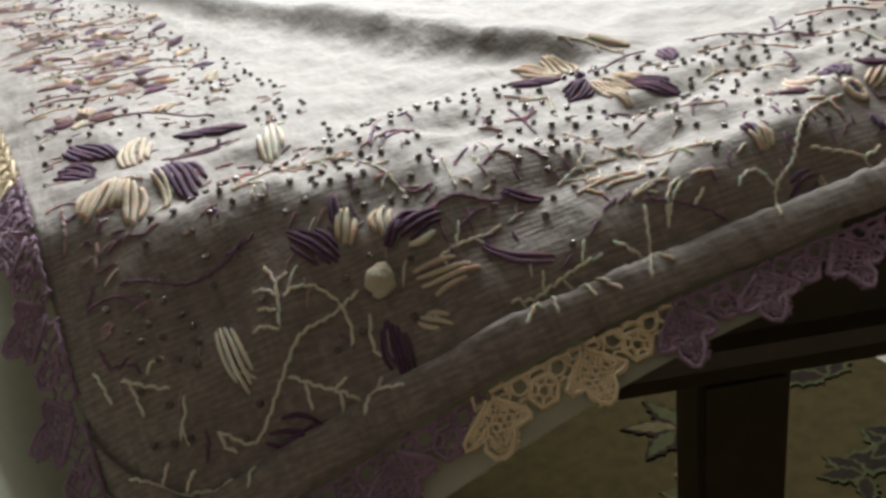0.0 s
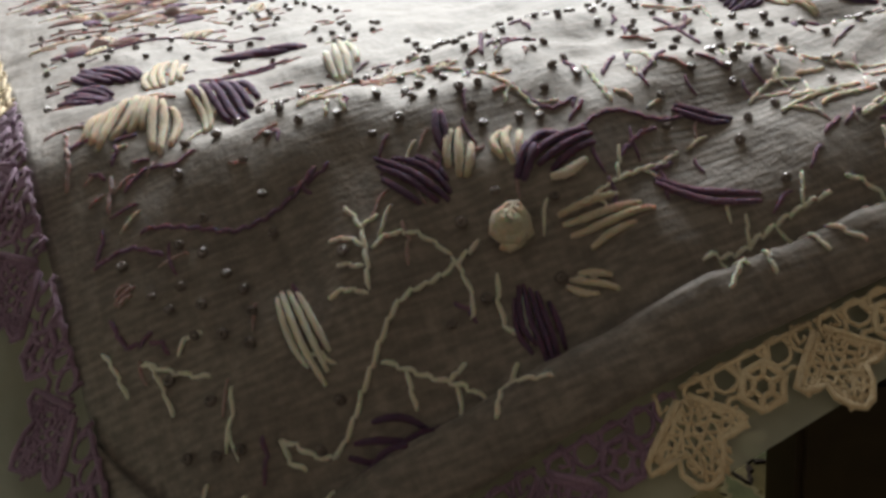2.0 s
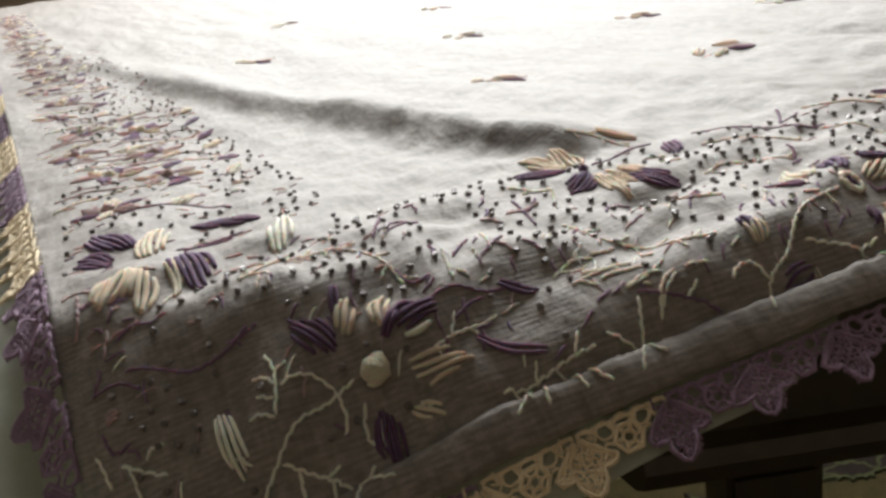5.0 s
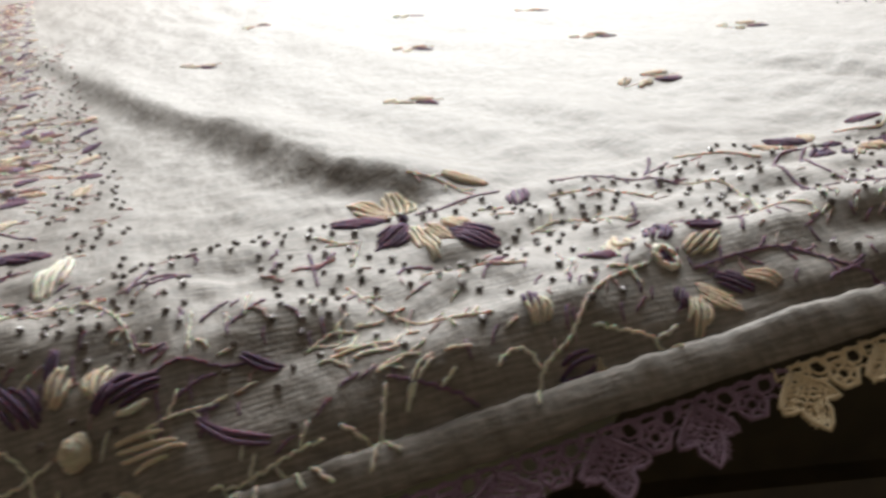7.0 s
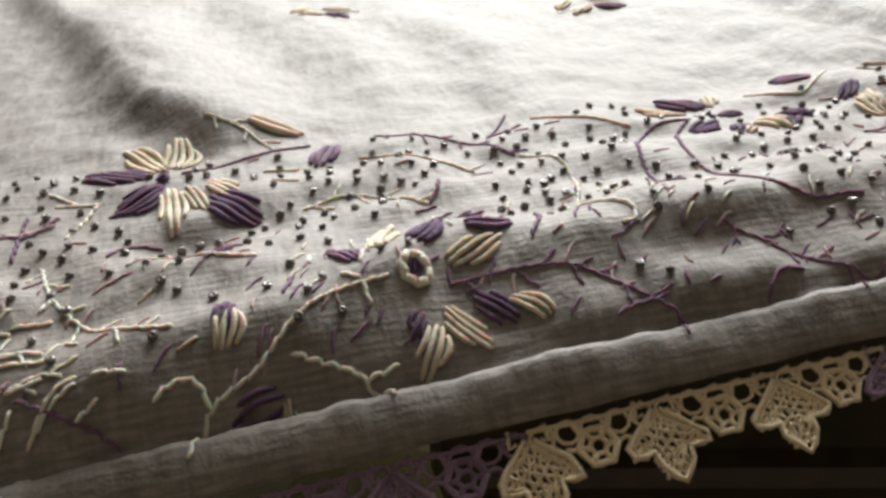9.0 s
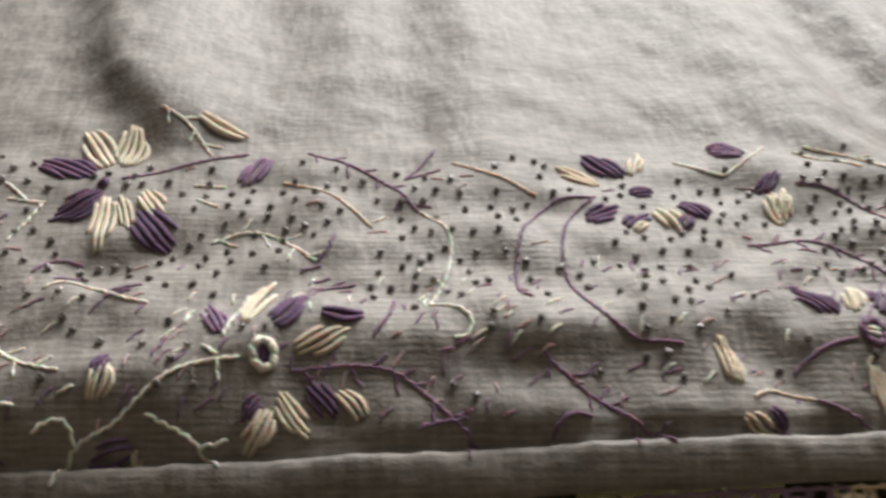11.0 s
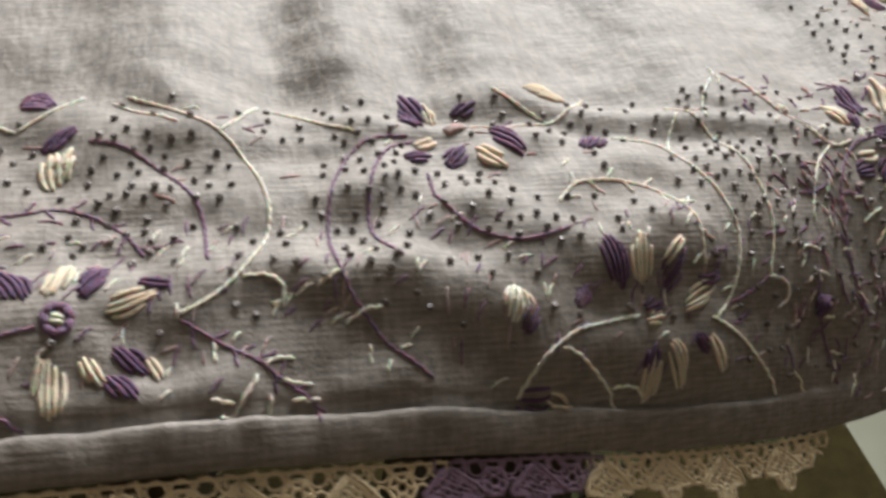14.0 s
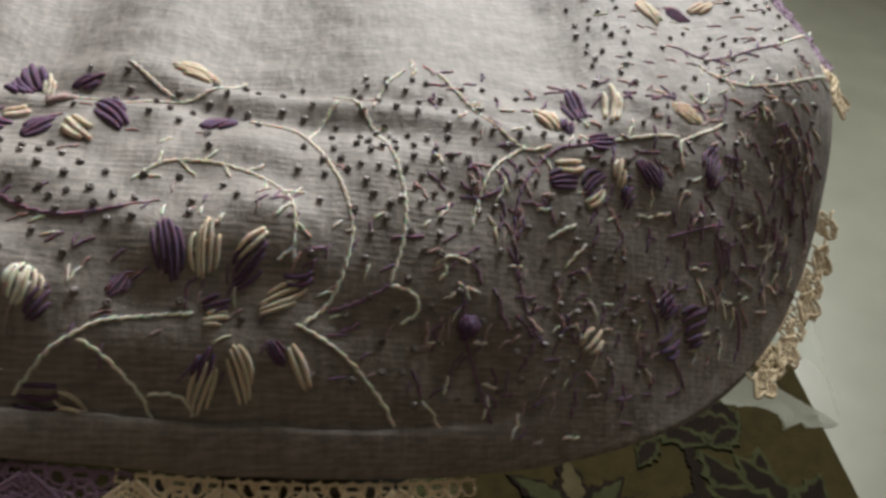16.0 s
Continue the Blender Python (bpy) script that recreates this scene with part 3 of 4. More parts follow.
stem(IVORY, (-0.0401, -0.0163), (-0.0274, -0.0224), (-0.0206, -0.0278), (-0.0147, -0.0341))
stem(IVORY, (-0.0216, -0.0269), (-0.0118, -0.0262))
stem(IVORY, (-0.0162, -0.0010), (-0.0157, -0.0092))
stem(IVORY, (-0.0162, -0.0002), (-0.0215, 0.0048))
stem(IVORY, (-0.0148, 0.0075), (-0.0109, 0.0226), (-0.0076, 0.0342))
petal(-0.0591, -0.0268, -0.0423, -0.0262, 0.0068, PURPLE, 4)
petal(-0.0428, -0.0299, -0.0423, -0.0250, 0.0058, CREAM, 3)
petal(-0.0576, -0.0056, -0.0555, 0.0056, 0.0062, PURPLE, 3)
petal(-0.0576, -0.0118, -0.0532, 0.0009, 0.0091, CREAM, 4)
# flower B
knot(-0.0721, 0.0980, 0.0026, PURPLE)
petal(-0.0726, 0.1142, -0.0878, 0.1383, 0.0147, CREAM, 4)
petal(-0.0685, 0.1141, -0.0646, 0.1401, 0.0161, CREAM, 4)
petal(-0.0790, 0.1048, -0.1008, 0.1199, 0.0183, PURPLE, 4)
petal(-0.0721, 0.0931, -0.0903, 0.0794, 0.0225, PURPLE, 6)
petal(-0.0699, 0.0910, -0.0690, 0.0614, 0.0118, CREAM, 4)
petal(-0.0644, 0.0909, -0.0594, 0.0704, 0.0066, CREAM, 3)
petal(-0.0558, 0.0952, -0.0457, 0.0799, 0.0117, CREAM, 4)
petal(-0.0561, 0.0825, -0.0416, 0.0606, 0.0169, PURPLE, 5)
stem(MAUVE, (-0.0660, 0.1012), (-0.0471, 0.1095), (-0.0286, 0.1181), (-0.0142, 0.1248))
stem(IVORY, (-0.0956, 0.0896), (-0.1005, 0.0781), (-0.1052, 0.0673))
stem(IVORY, (-0.0945, 0.0895), (-0.1014, 0.0905), (-0.1103, 0.0918))
stem(IVORY, (-0.1012, 0.0897), (-0.1128, 0.1012))
petal(-0.0144, 0.1012, -0.0071, 0.1233, 0.0123, MAUVE, 4)
sprig(IVORY, (-0.0544, 0.1469), (-0.0408, 0.1370), (-0.0301, 0.1204))
petal(-0.0370, 0.1443, -0.0169, 0.1339, 0.0076, CREAM, 2)
stem(IVORY, (-0.0358, 0.0999), (-0.0221, 0.1005))
stem(IVORY, (-0.0333, 0.0903), (-0.0240, 0.0841))
sprig(IVORY, (-0.0255, 0.0652), (-0.0125, 0.0704), (0.0012, 0.0682), (0.0129, 0.0552), (0.0174, 0.0515))
stem(PURPLE, (0.0174, 0.0515), (0.0218, 0.0567), (0.0252, 0.0657))
stem(MAUVE, (-0.0909, 0.0484), (-0.0845, 0.0563), (-0.0738, 0.0560))
stem(MAUVE, (-0.0822, 0.0464), (-0.0723, 0.0486))
stem(IVORY, (-0.0845, 0.0389), (-0.0753, 0.0430), (-0.0568, 0.0318), (-0.0441, 0.0283))
stem(PURPLE, (-0.0591, 0.0333), (-0.0477, 0.0389))
stem(PURPLE, (-0.0606, 0.0305), (-0.0511, 0.0344))
stem(PURPLE, (0.0110, 0.0466), (0.0197, 0.0497))
stem(PURPLE, (0.0144, 0.0398), (0.0230, 0.0412))
stem(PURPLE, (0.0177, 0.0333), (0.0327, 0.0360))
# arcs and stems between B and D
sprig(MAUVE, (0.0124, 0.1245), (0.0316, 0.1128), (0.0487, 0.0993), (0.0598, 0.0804))
stem(CREAM, (0.0020, 0.1022), (0.0240, 0.0913), (0.0403, 0.0710))
stem(MAUVE, (0.0552, 0.1035), (0.0634, 0.1123), (0.0708, 0.1234))
stem(MAUVE, (0.0552, 0.1035), (0.0719, 0.1077))
stem(IVORY, (0.0610, 0.0803), (0.0713, 0.0627), (0.0684, 0.0397), (0.0597, 0.0196))
stem(IVORY, (0.0597, 0.0196), (0.0703, 0.0163), (0.0746, 0.0092), (0.0719, 0.0029), (0.0675, 0.0026))
stem(CREAM, (0.0775, 0.1121), (0.0964, 0.0985), (0.1123, 0.0875))
stem(PURPLE, (0.1385, 0.0857), (0.1190, 0.0832), (0.1036, 0.0656), (0.0966, 0.0440), (0.0946, 0.0244), (0.0985, 0.0188))
stem(PURPLE, (0.1370, 0.0849), (0.1244, 0.0729), (0.1163, 0.0505), (0.1155, 0.0300), (0.1226, 0.0115), (0.1350, 0.0003), (0.1512, -0.0032))
sprig(MAUVE, (0.0093, -0.0048), (0.0300, -0.0041), (0.0456, -0.0091), (0.0570, -0.0175), (0.0734, -0.0331))
sprig(PURPLE, (0.0987, -0.0031), (0.1109, -0.0165), (0.1272, -0.0282), (0.1419, -0.0373))
stem(MAUVE, (0.0382, 0.0045), (0.0447, 0.0146), (0.0473, 0.0261))
stem(MAUVE, (0.0525, -0.0277), (0.0604, -0.0257), (0.0701, -0.0254))
stem(MAUVE, (0.0988, -0.0320), (0.1065, -0.0264), (0.1133, -0.0276))
# flower D
petal(0.1555, 0.0922, 0.1681, 0.0955, 0.0144, PURPLE, 4)
petal(0.1555, 0.1055, 0.1428, 0.1245, 0.0194, PURPLE, 4)
petal(0.1605, 0.1064, 0.1702, 0.1262, 0.0081, CREAM, 3)
petal(0.1431, 0.0977, 0.1266, 0.1115, 0.0100, CREAM, 3)
petal(0.1304, 0.0689, 0.1473, 0.0773, 0.0135, PURPLE, 4)
petal(0.1473, 0.0638, 0.1583, 0.0770, 0.0098, PURPLE, 3)
petal(0.1499, 0.0614, 0.1579, 0.0682, 0.0045, CREAM, 2)
petal(0.1648, 0.0793, 0.1713, 0.0632, 0.0109, CREAM, 3)
petal(0.1781, 0.0866, 0.1839, 0.0684, 0.0159, PURPLE, 4)
petal(0.1708, 0.0632, 0.1775, 0.0701, 0.0071, PURPLE, 2)
petal(0.2031, 0.1249, 0.2180, 0.1169, 0.0186, MAUVE, 4)
petal(0.2152, 0.0898, 0.2245, 0.1017, 0.0083, PURPLE, 3)
petal(0.2198, 0.0884, 0.2207, 0.0699, 0.0141, CREAM, 3)
stem(IVORY, (0.2412, 0.1171), (0.2522, 0.1097), (0.2674, 0.1001))
# flower E
eyelet(0.2272, 0.0010, 0.0061, PURPLE)
petal(0.2243, 0.0016, 0.2300, 0.0014, 0.0040, IVORY, 2)
petal(0.2163, 0.0095, 0.2052, 0.0264, 0.0113, PURPLE, 5)
petal(0.2240, 0.0100, 0.2275, 0.0264, 0.0103, CREAM, 4)
petal(0.2332, 0.0104, 0.2438, 0.0234, 0.0111, PURPLE, 4)
petal(0.2528, 0.0166, 0.2639, 0.0134, 0.0035, PURPLE, 2)
petal(0.2419, 0.0047, 0.2590, 0.0109, 0.0085, CREAM, 4)
petal(0.2453, -0.0071, 0.2545, -0.0169, 0.0087, PURPLE, 4)
petal(0.2554, -0.0104, 0.2606, -0.0185, 0.0045, CREAM, 2)
petal(0.2428, -0.0170, 0.2507, -0.0268, 0.0082, PURPLE, 4)
petal(0.2353, -0.0111, 0.2404, -0.0216, 0.0064, CREAM, 3)
petal(0.2247, -0.0112, 0.2258, -0.0309, 0.0096, CREAM, 5)
stem(PURPLE, (0.2207, -0.0012), (0.2085, -0.0030), (0.1968, -0.0085), (0.1927, -0.0117))
sprig(PURPLE, (0.1980, 0.0561), (0.2105, 0.0573), (0.2284, 0.0554), (0.2444, 0.0467), (0.2541, 0.0317))
stem(PURPLE, (0.2329, 0.0927), (0.2524, 0.0839), (0.2687, 0.0651), (0.2757, 0.0481), (0.2766, 0.0242))
petal(0.2196, 0.0930, 0.2260, 0.1028, 0.0095, PURPLE, 3)
petal(0.2192, 0.0744, 0.2277, 0.0895, 0.0099, CREAM, 3)
stem(IVORY, (0.2472, 0.1205), (0.2653, 0.1093), (0.2849, 0.0924), (0.2963, 0.0713), (0.3010, 0.0487), (0.2971, 0.0305), (0.2866, 0.0150), (0.2754, 0.0063), (0.2662, 0.0026))
stem(IVORY, (0.2850, 0.0931), (0.2936, 0.1054), (0.3019, 0.1214))
stem(IVORY, (0.2886, 0.0148), (0.2989, 0.0143), (0.3038, 0.0084), (0.3015, 0.0044), (0.2985, 0.0053))
stem(IVORY, (0.1839, 0.1186), (0.1962, 0.1083), (0.2038, 0.1030))
stem(IVORY, (0.2038, 0.1030), (0.2176, 0.1125), (0.2299, 0.1236))
petal(0.2039, 0.1299, 0.2184, 0.1195, 0.0151, PURPLE, 4)
stem(MAUVE, (0.3641, 0.0903), (0.3420, 0.0841), (0.3289, 0.0630), (0.3225, 0.0370), (0.3241, 0.0115), (0.3340, -0.0048), (0.3431, -0.0149), (0.3549, -0.0244))
stem(PURPLE, (0.3662, 0.0882), (0.3523, 0.0794), (0.3415, 0.0549), (0.3398, 0.0322), (0.3478, 0.0157))
sprig(MAUVE, (0.2670, 0.0003), (0.2778, -0.0069), (0.2888, -0.0135), (0.3015, -0.0233), (0.3146, -0.0318))
stem(IVORY, (0.2918, -0.0209), (0.2859, -0.0290), (0.2784, -0.0349))
stem(IVORY, (0.2778, -0.0073), (0.2773, -0.0145))
stem(IVORY, (0.2943, -0.0176), (0.2986, -0.0151), (0.3046, -0.0155))
stem(IVORY, (0.2996, -0.0223), (0.3106, -0.0239))
stem(IVORY, (0.2754, -0.0279), (0.2829, -0.0296))
stem(IVORY, (0.2959, -0.0272), (0.2942, -0.0329))
stem(IVORY, (0.3028, -0.0285), (0.3129, -0.0288))
stem(IVORY, (0.3329, -0.0106), (0.3320, -0.0180))
stem(IVORY, (0.3243, -0.0042), (0.3315, -0.0005), (0.3394, 0.0001))
stem(IVORY, (0.3375, -0.0218), (0.3400, -0.0175))
stem(IVORY, (0.3434, -0.0134), (0.3480, -0.0128))
stem(IVORY, (0.3147, 0.0074), (0.3241, 0.0115))
petal(0.1689, -0.0170, 0.1680, 0.0036, 0.0076, CREAM, 4)
petal(0.1789, -0.0266, 0.1854, -0.0337, 0.0059, PURPLE, 3)
petal(0.1691, -0.0284, 0.1818, -0.0345, 0.0059, CREAM, 3)
stem(CREAM, (0.1739, -0.0227), (0.1795, -0.0190), (0.1886, -0.0195), (0.1975, -0.0227))
stem(PURPLE, (0.1975, -0.0227), (0.2080, -0.0279), (0.2169, -0.0321))
# upper flower right of E
petal(0.3748, 0.1078, 0.3658, 0.1263, 0.0109, PURPLE, 3)
petal(0.3722, 0.0970, 0.3621, 0.1103, 0.0113, PURPLE, 3)
petal(0.3785, 0.1033, 0.3776, 0.1190, 0.0060, CREAM, 3)
petal(0.3893, 0.1071, 0.3987, 0.1137, 0.0112, PURPLE, 3)
petal(0.3811, 0.0919, 0.3928, 0.0954, 0.0069, PINK, 2)
petal(0.4009, 0.0920, 0.4159, 0.0776, 0.0173, PURPLE, 4)
petal(0.3921, 0.0784, 0.4017, 0.0656, 0.0134, CREAM, 3)
petal(0.3766, 0.0689, 0.3870, 0.0809, 0.0137, PURPLE, 4)
petal(0.3597, 0.0737, 0.3720, 0.0777, 0.0079, PURPLE, 3)
petal(0.3662, 0.0843, 0.3759, 0.0868, 0.0074, CREAM, 2)
stem(IVORY, (0.3925, 0.0950), (0.4167, 0.0974), (0.4383, 0.1021), (0.4583, 0.1216))
stem(IVORY, (0.4094, 0.1206), (0.4232, 0.1066), (0.4308, 0.1011))
petal(0.4266, 0.1219, 0.4465, 0.1203, 0.0151, CREAM, 4)
petal(0.4441, 0.0780, 0.4564, 0.0923, 0.0135, PURPLE, 4)
stem(PURPLE, (0.3667, 0.0495), (0.3767, 0.0343), (0.3956, 0.0254), (0.4211, 0.0300))
stem(IVORY, (0.3070, 0.1185), (0.3241, 0.1031), (0.3429, 0.0905))
stem(PURPLE, (0.3675, 0.0643), (0.3672, 0.0495))
petal(0.3880, -0.0064, 0.3915, 0.0059, 0.0069, IVORY, 4)
# flower F
petal(0.4500, 0.0002, 0.4587, 0.0034, 0.0053, PURPLE, 3)
petal(0.4499, -0.0042, 0.4589, -0.0007, 0.0069, CREAM, 3)
petal(0.4390, 0.0058, 0.4356, 0.0267, 0.0111, PURPLE, 5)
petal(0.4495, 0.0086, 0.4498, 0.0261, 0.0094, CREAM, 5)
petal(0.4599, 0.0096, 0.4714, 0.0198, 0.0095, PURPLE, 5)
petal(0.4608, 0.0160, 0.4717, 0.0242, 0.0047, CREAM, 2)
petal(0.4690, 0.0021, 0.4873, 0.0108, 0.0087, CREAM, 4)
petal(0.4774, 0.0121, 0.4893, 0.0133, 0.0030, PURPLE, 2)
petal(0.4484, -0.0220, 0.4523, -0.0119, 0.0077, PURPLE, 3)
petal(0.4474, -0.0300, 0.4548, -0.0158, 0.0081, CREAM, 4)
petal(0.4599, -0.0116, 0.4679, -0.0260, 0.0074, CREAM, 4)
petal(0.4734, -0.0081, 0.4788, -0.0152, 0.0093, PURPLE, 4)
petal(0.4806, -0.0087, 0.4870, -0.0202, 0.0053, CREAM, 2)
stem(IVORY, (0.4497, 0.0254), (0.4537, 0.0248), (0.4560, 0.0284))
stem(IVORY, (0.4468, -0.0023), (0.4320, -0.0054), (0.4161, -0.0100), (0.4044, -0.0160), (0.3934, -0.0249), (0.3895, -0.0287))
stem(IVORY, (0.4096, -0.0155), (0.4207, -0.0208), (0.4301, -0.0269), (0.4338, -0.0327))
stem(IVORY, (0.4319, -0.0267), (0.4428, -0.0260), (0.4476, -0.0297))
petal(0.3896, -0.0296, 0.4046, -0.0305, 0.0065, PURPLE, 4)
petal(0.4024, -0.0294, 0.4134, -0.0325, 0.0060, CREAM, 3)
petal(0.3922, -0.0069, 0.3951, 0.0054, 0.0087, CREAM, 4)
petal(0.3930, -0.0102, 0.3994, -0.0004, 0.0079, PURPLE, 4)
sprig(IVORY, (0.4206, 0.0451), (0.4315, 0.0551), (0.4459, 0.0570), (0.4610, 0.0532), (0.4741, 0.0469), (0.4808, 0.0350), (0.4810, 0.0167))
stem(IVORY, (0.4610, 0.0886), (0.4749, 0.0849), (0.4854, 0.0766), (0.4967, 0.0553), (0.5022, 0.0381), (0.5022, 0.0258), (0.4961, 0.0101), (0.4850, -0.0017))
stem(IVORY, (0.4959, 0.1092), (0.5078, 0.0970), (0.5187, 0.0723), (0.5236, 0.0508), (0.5232, 0.0334), (0.5176, 0.0175))
stem(IVORY, (0.5176, 0.0166), (0.5277, 0.0158), (0.5288, 0.0108), (0.5221, 0.0069))
stem(IVORY, (0.4820, -0.0021), (0.4871, -0.0034), (0.5006, -0.0071), (0.5114, -0.0145), (0.5212, -0.0235))
stem(IVORY, (0.5127, 0.0975), (0.5184, 0.1137), (0.5281, 0.1266))
stem(IVORY, (0.4854, 0.0766), (0.4911, 0.0892), (0.4978, 0.0996))
stem(IVORY, (0.5425, 0.1281), (0.5555, 0.1038), (0.5754, 0.0821), (0.5898, 0.0839))
stem(IVORY, (0.5780, 0.0825), (0.5641, 0.0707), (0.5570, 0.0591), (0.5514, 0.0430))
stem(PURPLE, (0.4941, 0.0054), (0.5046, 0.0098), (0.5176, 0.0166))
stem(PURPLE, (0.4984, 0.0001), (0.5068, 0.0050))
stem(PURPLE, (0.5176, 0.0314), (0.5312, 0.0349))
petal(0.4235, 0.0072, 0.4188, -0.0005, 0.0107, MAUVE, 4)
# flower G and the right end
petal(0.6080, 0.0903, 0.6217, 0.0938, 0.0127, PURPLE, 4)
petal(0.6076, 0.1030, 0.6040, 0.1288, 0.0121, PURPLE, 4)
petal(0.5962, 0.0961, 0.5854, 0.1100, 0.0107, CREAM, 3)
petal(0.5996, 0.0946, 0.5994, 0.1049, 0.0082, PURPLE, 3)
petal(0.6209, 0.1017, 0.6269, 0.1285, 0.0104, CREAM, 3)
petal(0.5873, 0.0678, 0.6016, 0.0734, 0.0092, PURPLE, 4)
petal(0.5912, 0.0759, 0.6047, 0.0774, 0.0063, CREAM, 2)
petal(0.6038, 0.0670, 0.6141, 0.0779, 0.0091, PURPLE, 4)
petal(0.6047, 0.0631, 0.6146, 0.0702, 0.0054, CREAM, 2)
petal(0.6206, 0.0735, 0.6243, 0.0832, 0.0076, CREAM, 3)
petal(0.6237, 0.0672, 0.6277, 0.0751, 0.0077, PURPLE, 3)
petal(0.6321, 0.0862, 0.6436, 0.0790, 0.0151, PURPLE, 4)
petal(0.6722, 0.0901, 0.6793, 0.1070, 0.0164, PURPLE, 5)
petal(0.6563, 0.1226, 0.6734, 0.1185, 0.0132, CREAM, 4)
stem(IVORY, (0.6576, 0.0910), (0.6572, 0.1022), (0.6694, 0.1107), (0.6859, 0.1222))
stem(IVORY, (0.6208, 0.0930), (0.6370, 0.0968), (0.6576, 0.1048))
stem(IVORY, (0.6844, 0.1475), (0.6809, 0.1360), (0.6739, 0.1307), (0.6710, 0.1363))
sprig(IVORY, (0.6831, 0.1654), (0.6949, 0.1494), (0.7095, 0.1447), (0.7327, 0.1515), (0.7666, 0.1754))
sprig(PURPLE, (0.6765, 0.1789), (0.6956, 0.1699), (0.7319, 0.1788))
stem(IVORY, (0.7319, 0.1788), (0.7588, 0.2043), (0.8044, 0.2670))
stem(PURPLE, (0.6106, 0.0894), (0.5923, 0.0829), (0.5777, 0.0681), (0.5708, 0.0512), (0.5710, 0.0360), (0.5746, 0.0225), (0.5797, 0.0149))
stem(PURPLE, (0.5475, 0.0234), (0.5485, 0.0096), (0.5544, -0.0029), (0.5616, -0.0158))
stem(PURPLE, (0.5639, 0.0679), (0.5658, 0.0609), (0.5556, 0.0554), (0.5471, 0.0549))
knot(0.5492, 0.0106, 0.0049, PURPLE)
petal(0.6423, 0.0373, 0.6505, 0.0467, 0.0120, PURPLE, 4)
petal(0.6557, 0.0398, 0.6708, 0.0493, 0.0084, PURPLE, 3)
petal(0.6423, 0.0261, 0.6547, 0.0331, 0.0090, PURPLE, 3)
petal(0.6582, 0.0346, 0.6689, 0.0411, 0.0079, PURPLE, 3)
petal(0.6025, 0.0151, 0.6106, 0.0251, 0.0092, CREAM, 3)
stem(PURPLE, (0.6471, 0.0645), (0.6638, 0.0718), (0.6816, 0.0799))
stem(PURPLE, (0.6570, 0.0640), (0.6621, 0.0768))
stem(PURPLE, (0.6673, 0.0693), (0.6690, 0.0801))
stem(PURPLE, (0.6520, 0.0697), (0.6505, 0.0739))
stem(PURPLE, (0.6762, 0.0734), (0.6797, 0.0819))
stem(IVORY, (0.5357, 0.0264), (0.5428, 0.0306), (0.5499, 0.0294))
stem(IVORY, (0.5415, 0.0177), (0.5510, 0.0220), (0.5546, 0.0205))
stem(IVORY, (0.5856, 0.0470), (0.5938, 0.0519), (0.5993, 0.0543))
stem(IVORY, (0.5935, 0.0397), (0.5990, 0.0449), (0.6042, 0.0490))
stem(IVORY, (0.5672, 0.0333), (0.5736, 0.0348))
stem(IVORY, (0.5759, 0.0192), (0.5823, 0.0155))
stem(IVORY, (0.5521, 0.0069), (0.5581, 0.0073))
stem(IVORY, (0.5807, 0.0555), (0.5873, 0.0571))
stem(IVORY, (0.5425, -0.0037), (0.5402, -0.0109))
stem(IVORY, (0.5568, -0.0033), (0.5642, -0.0042))
petal(0.6840, 0.2249, 0.6954, 0.2131, 0.0181, PURPLE, 4)
petal(0.6665, 0.2223, 0.6699, 0.1997, 0.0248, CREAM, 4)
petal(0.6984, 0.2224, 0.7130, 0.2300, 0.0181, CREAM, 3)
# small sprigs on the white ground
scatter_sprig(-0.0947, 0.8347)
scatter_sprig(0.1313, 0.7140)
scatter_sprig(0.0331, 0.4145)
scatter_sprig(0.2023, 0.3349)
scatter_sprig(0.3007, 0.6028)
scatter_sprig(0.2322, 1.0362)
scatter_sprig(0.3752, 0.9131)
scatter_sprig(0.4401, 0.5328)
scatter_sprig(0.0272, 1.19)


# dense borders down both sides of the cloth
def border_patch(x, y, flip):
    """A spray for the side borders: a flower of six petals on a stem with leaves."""
    turn = rng.uniform(0, 6.28)
    for i in range(6):
        a = turn + i * 1.047 + rng.uniform(-0.15, 0.15)
        r0, r1 = 0.006, rng.uniform(0.02, 0.026)
        petal(x + r0 * math.cos(a), y + r0 * math.sin(a), x + r1 * math.cos(a), y + r1 * math.sin(a), 0.0095, (MAUVE, CREAM, PINK)[(i + flip) % 3], 4)
    knot(x, y, 0.004, CREAM if flip else PINK)


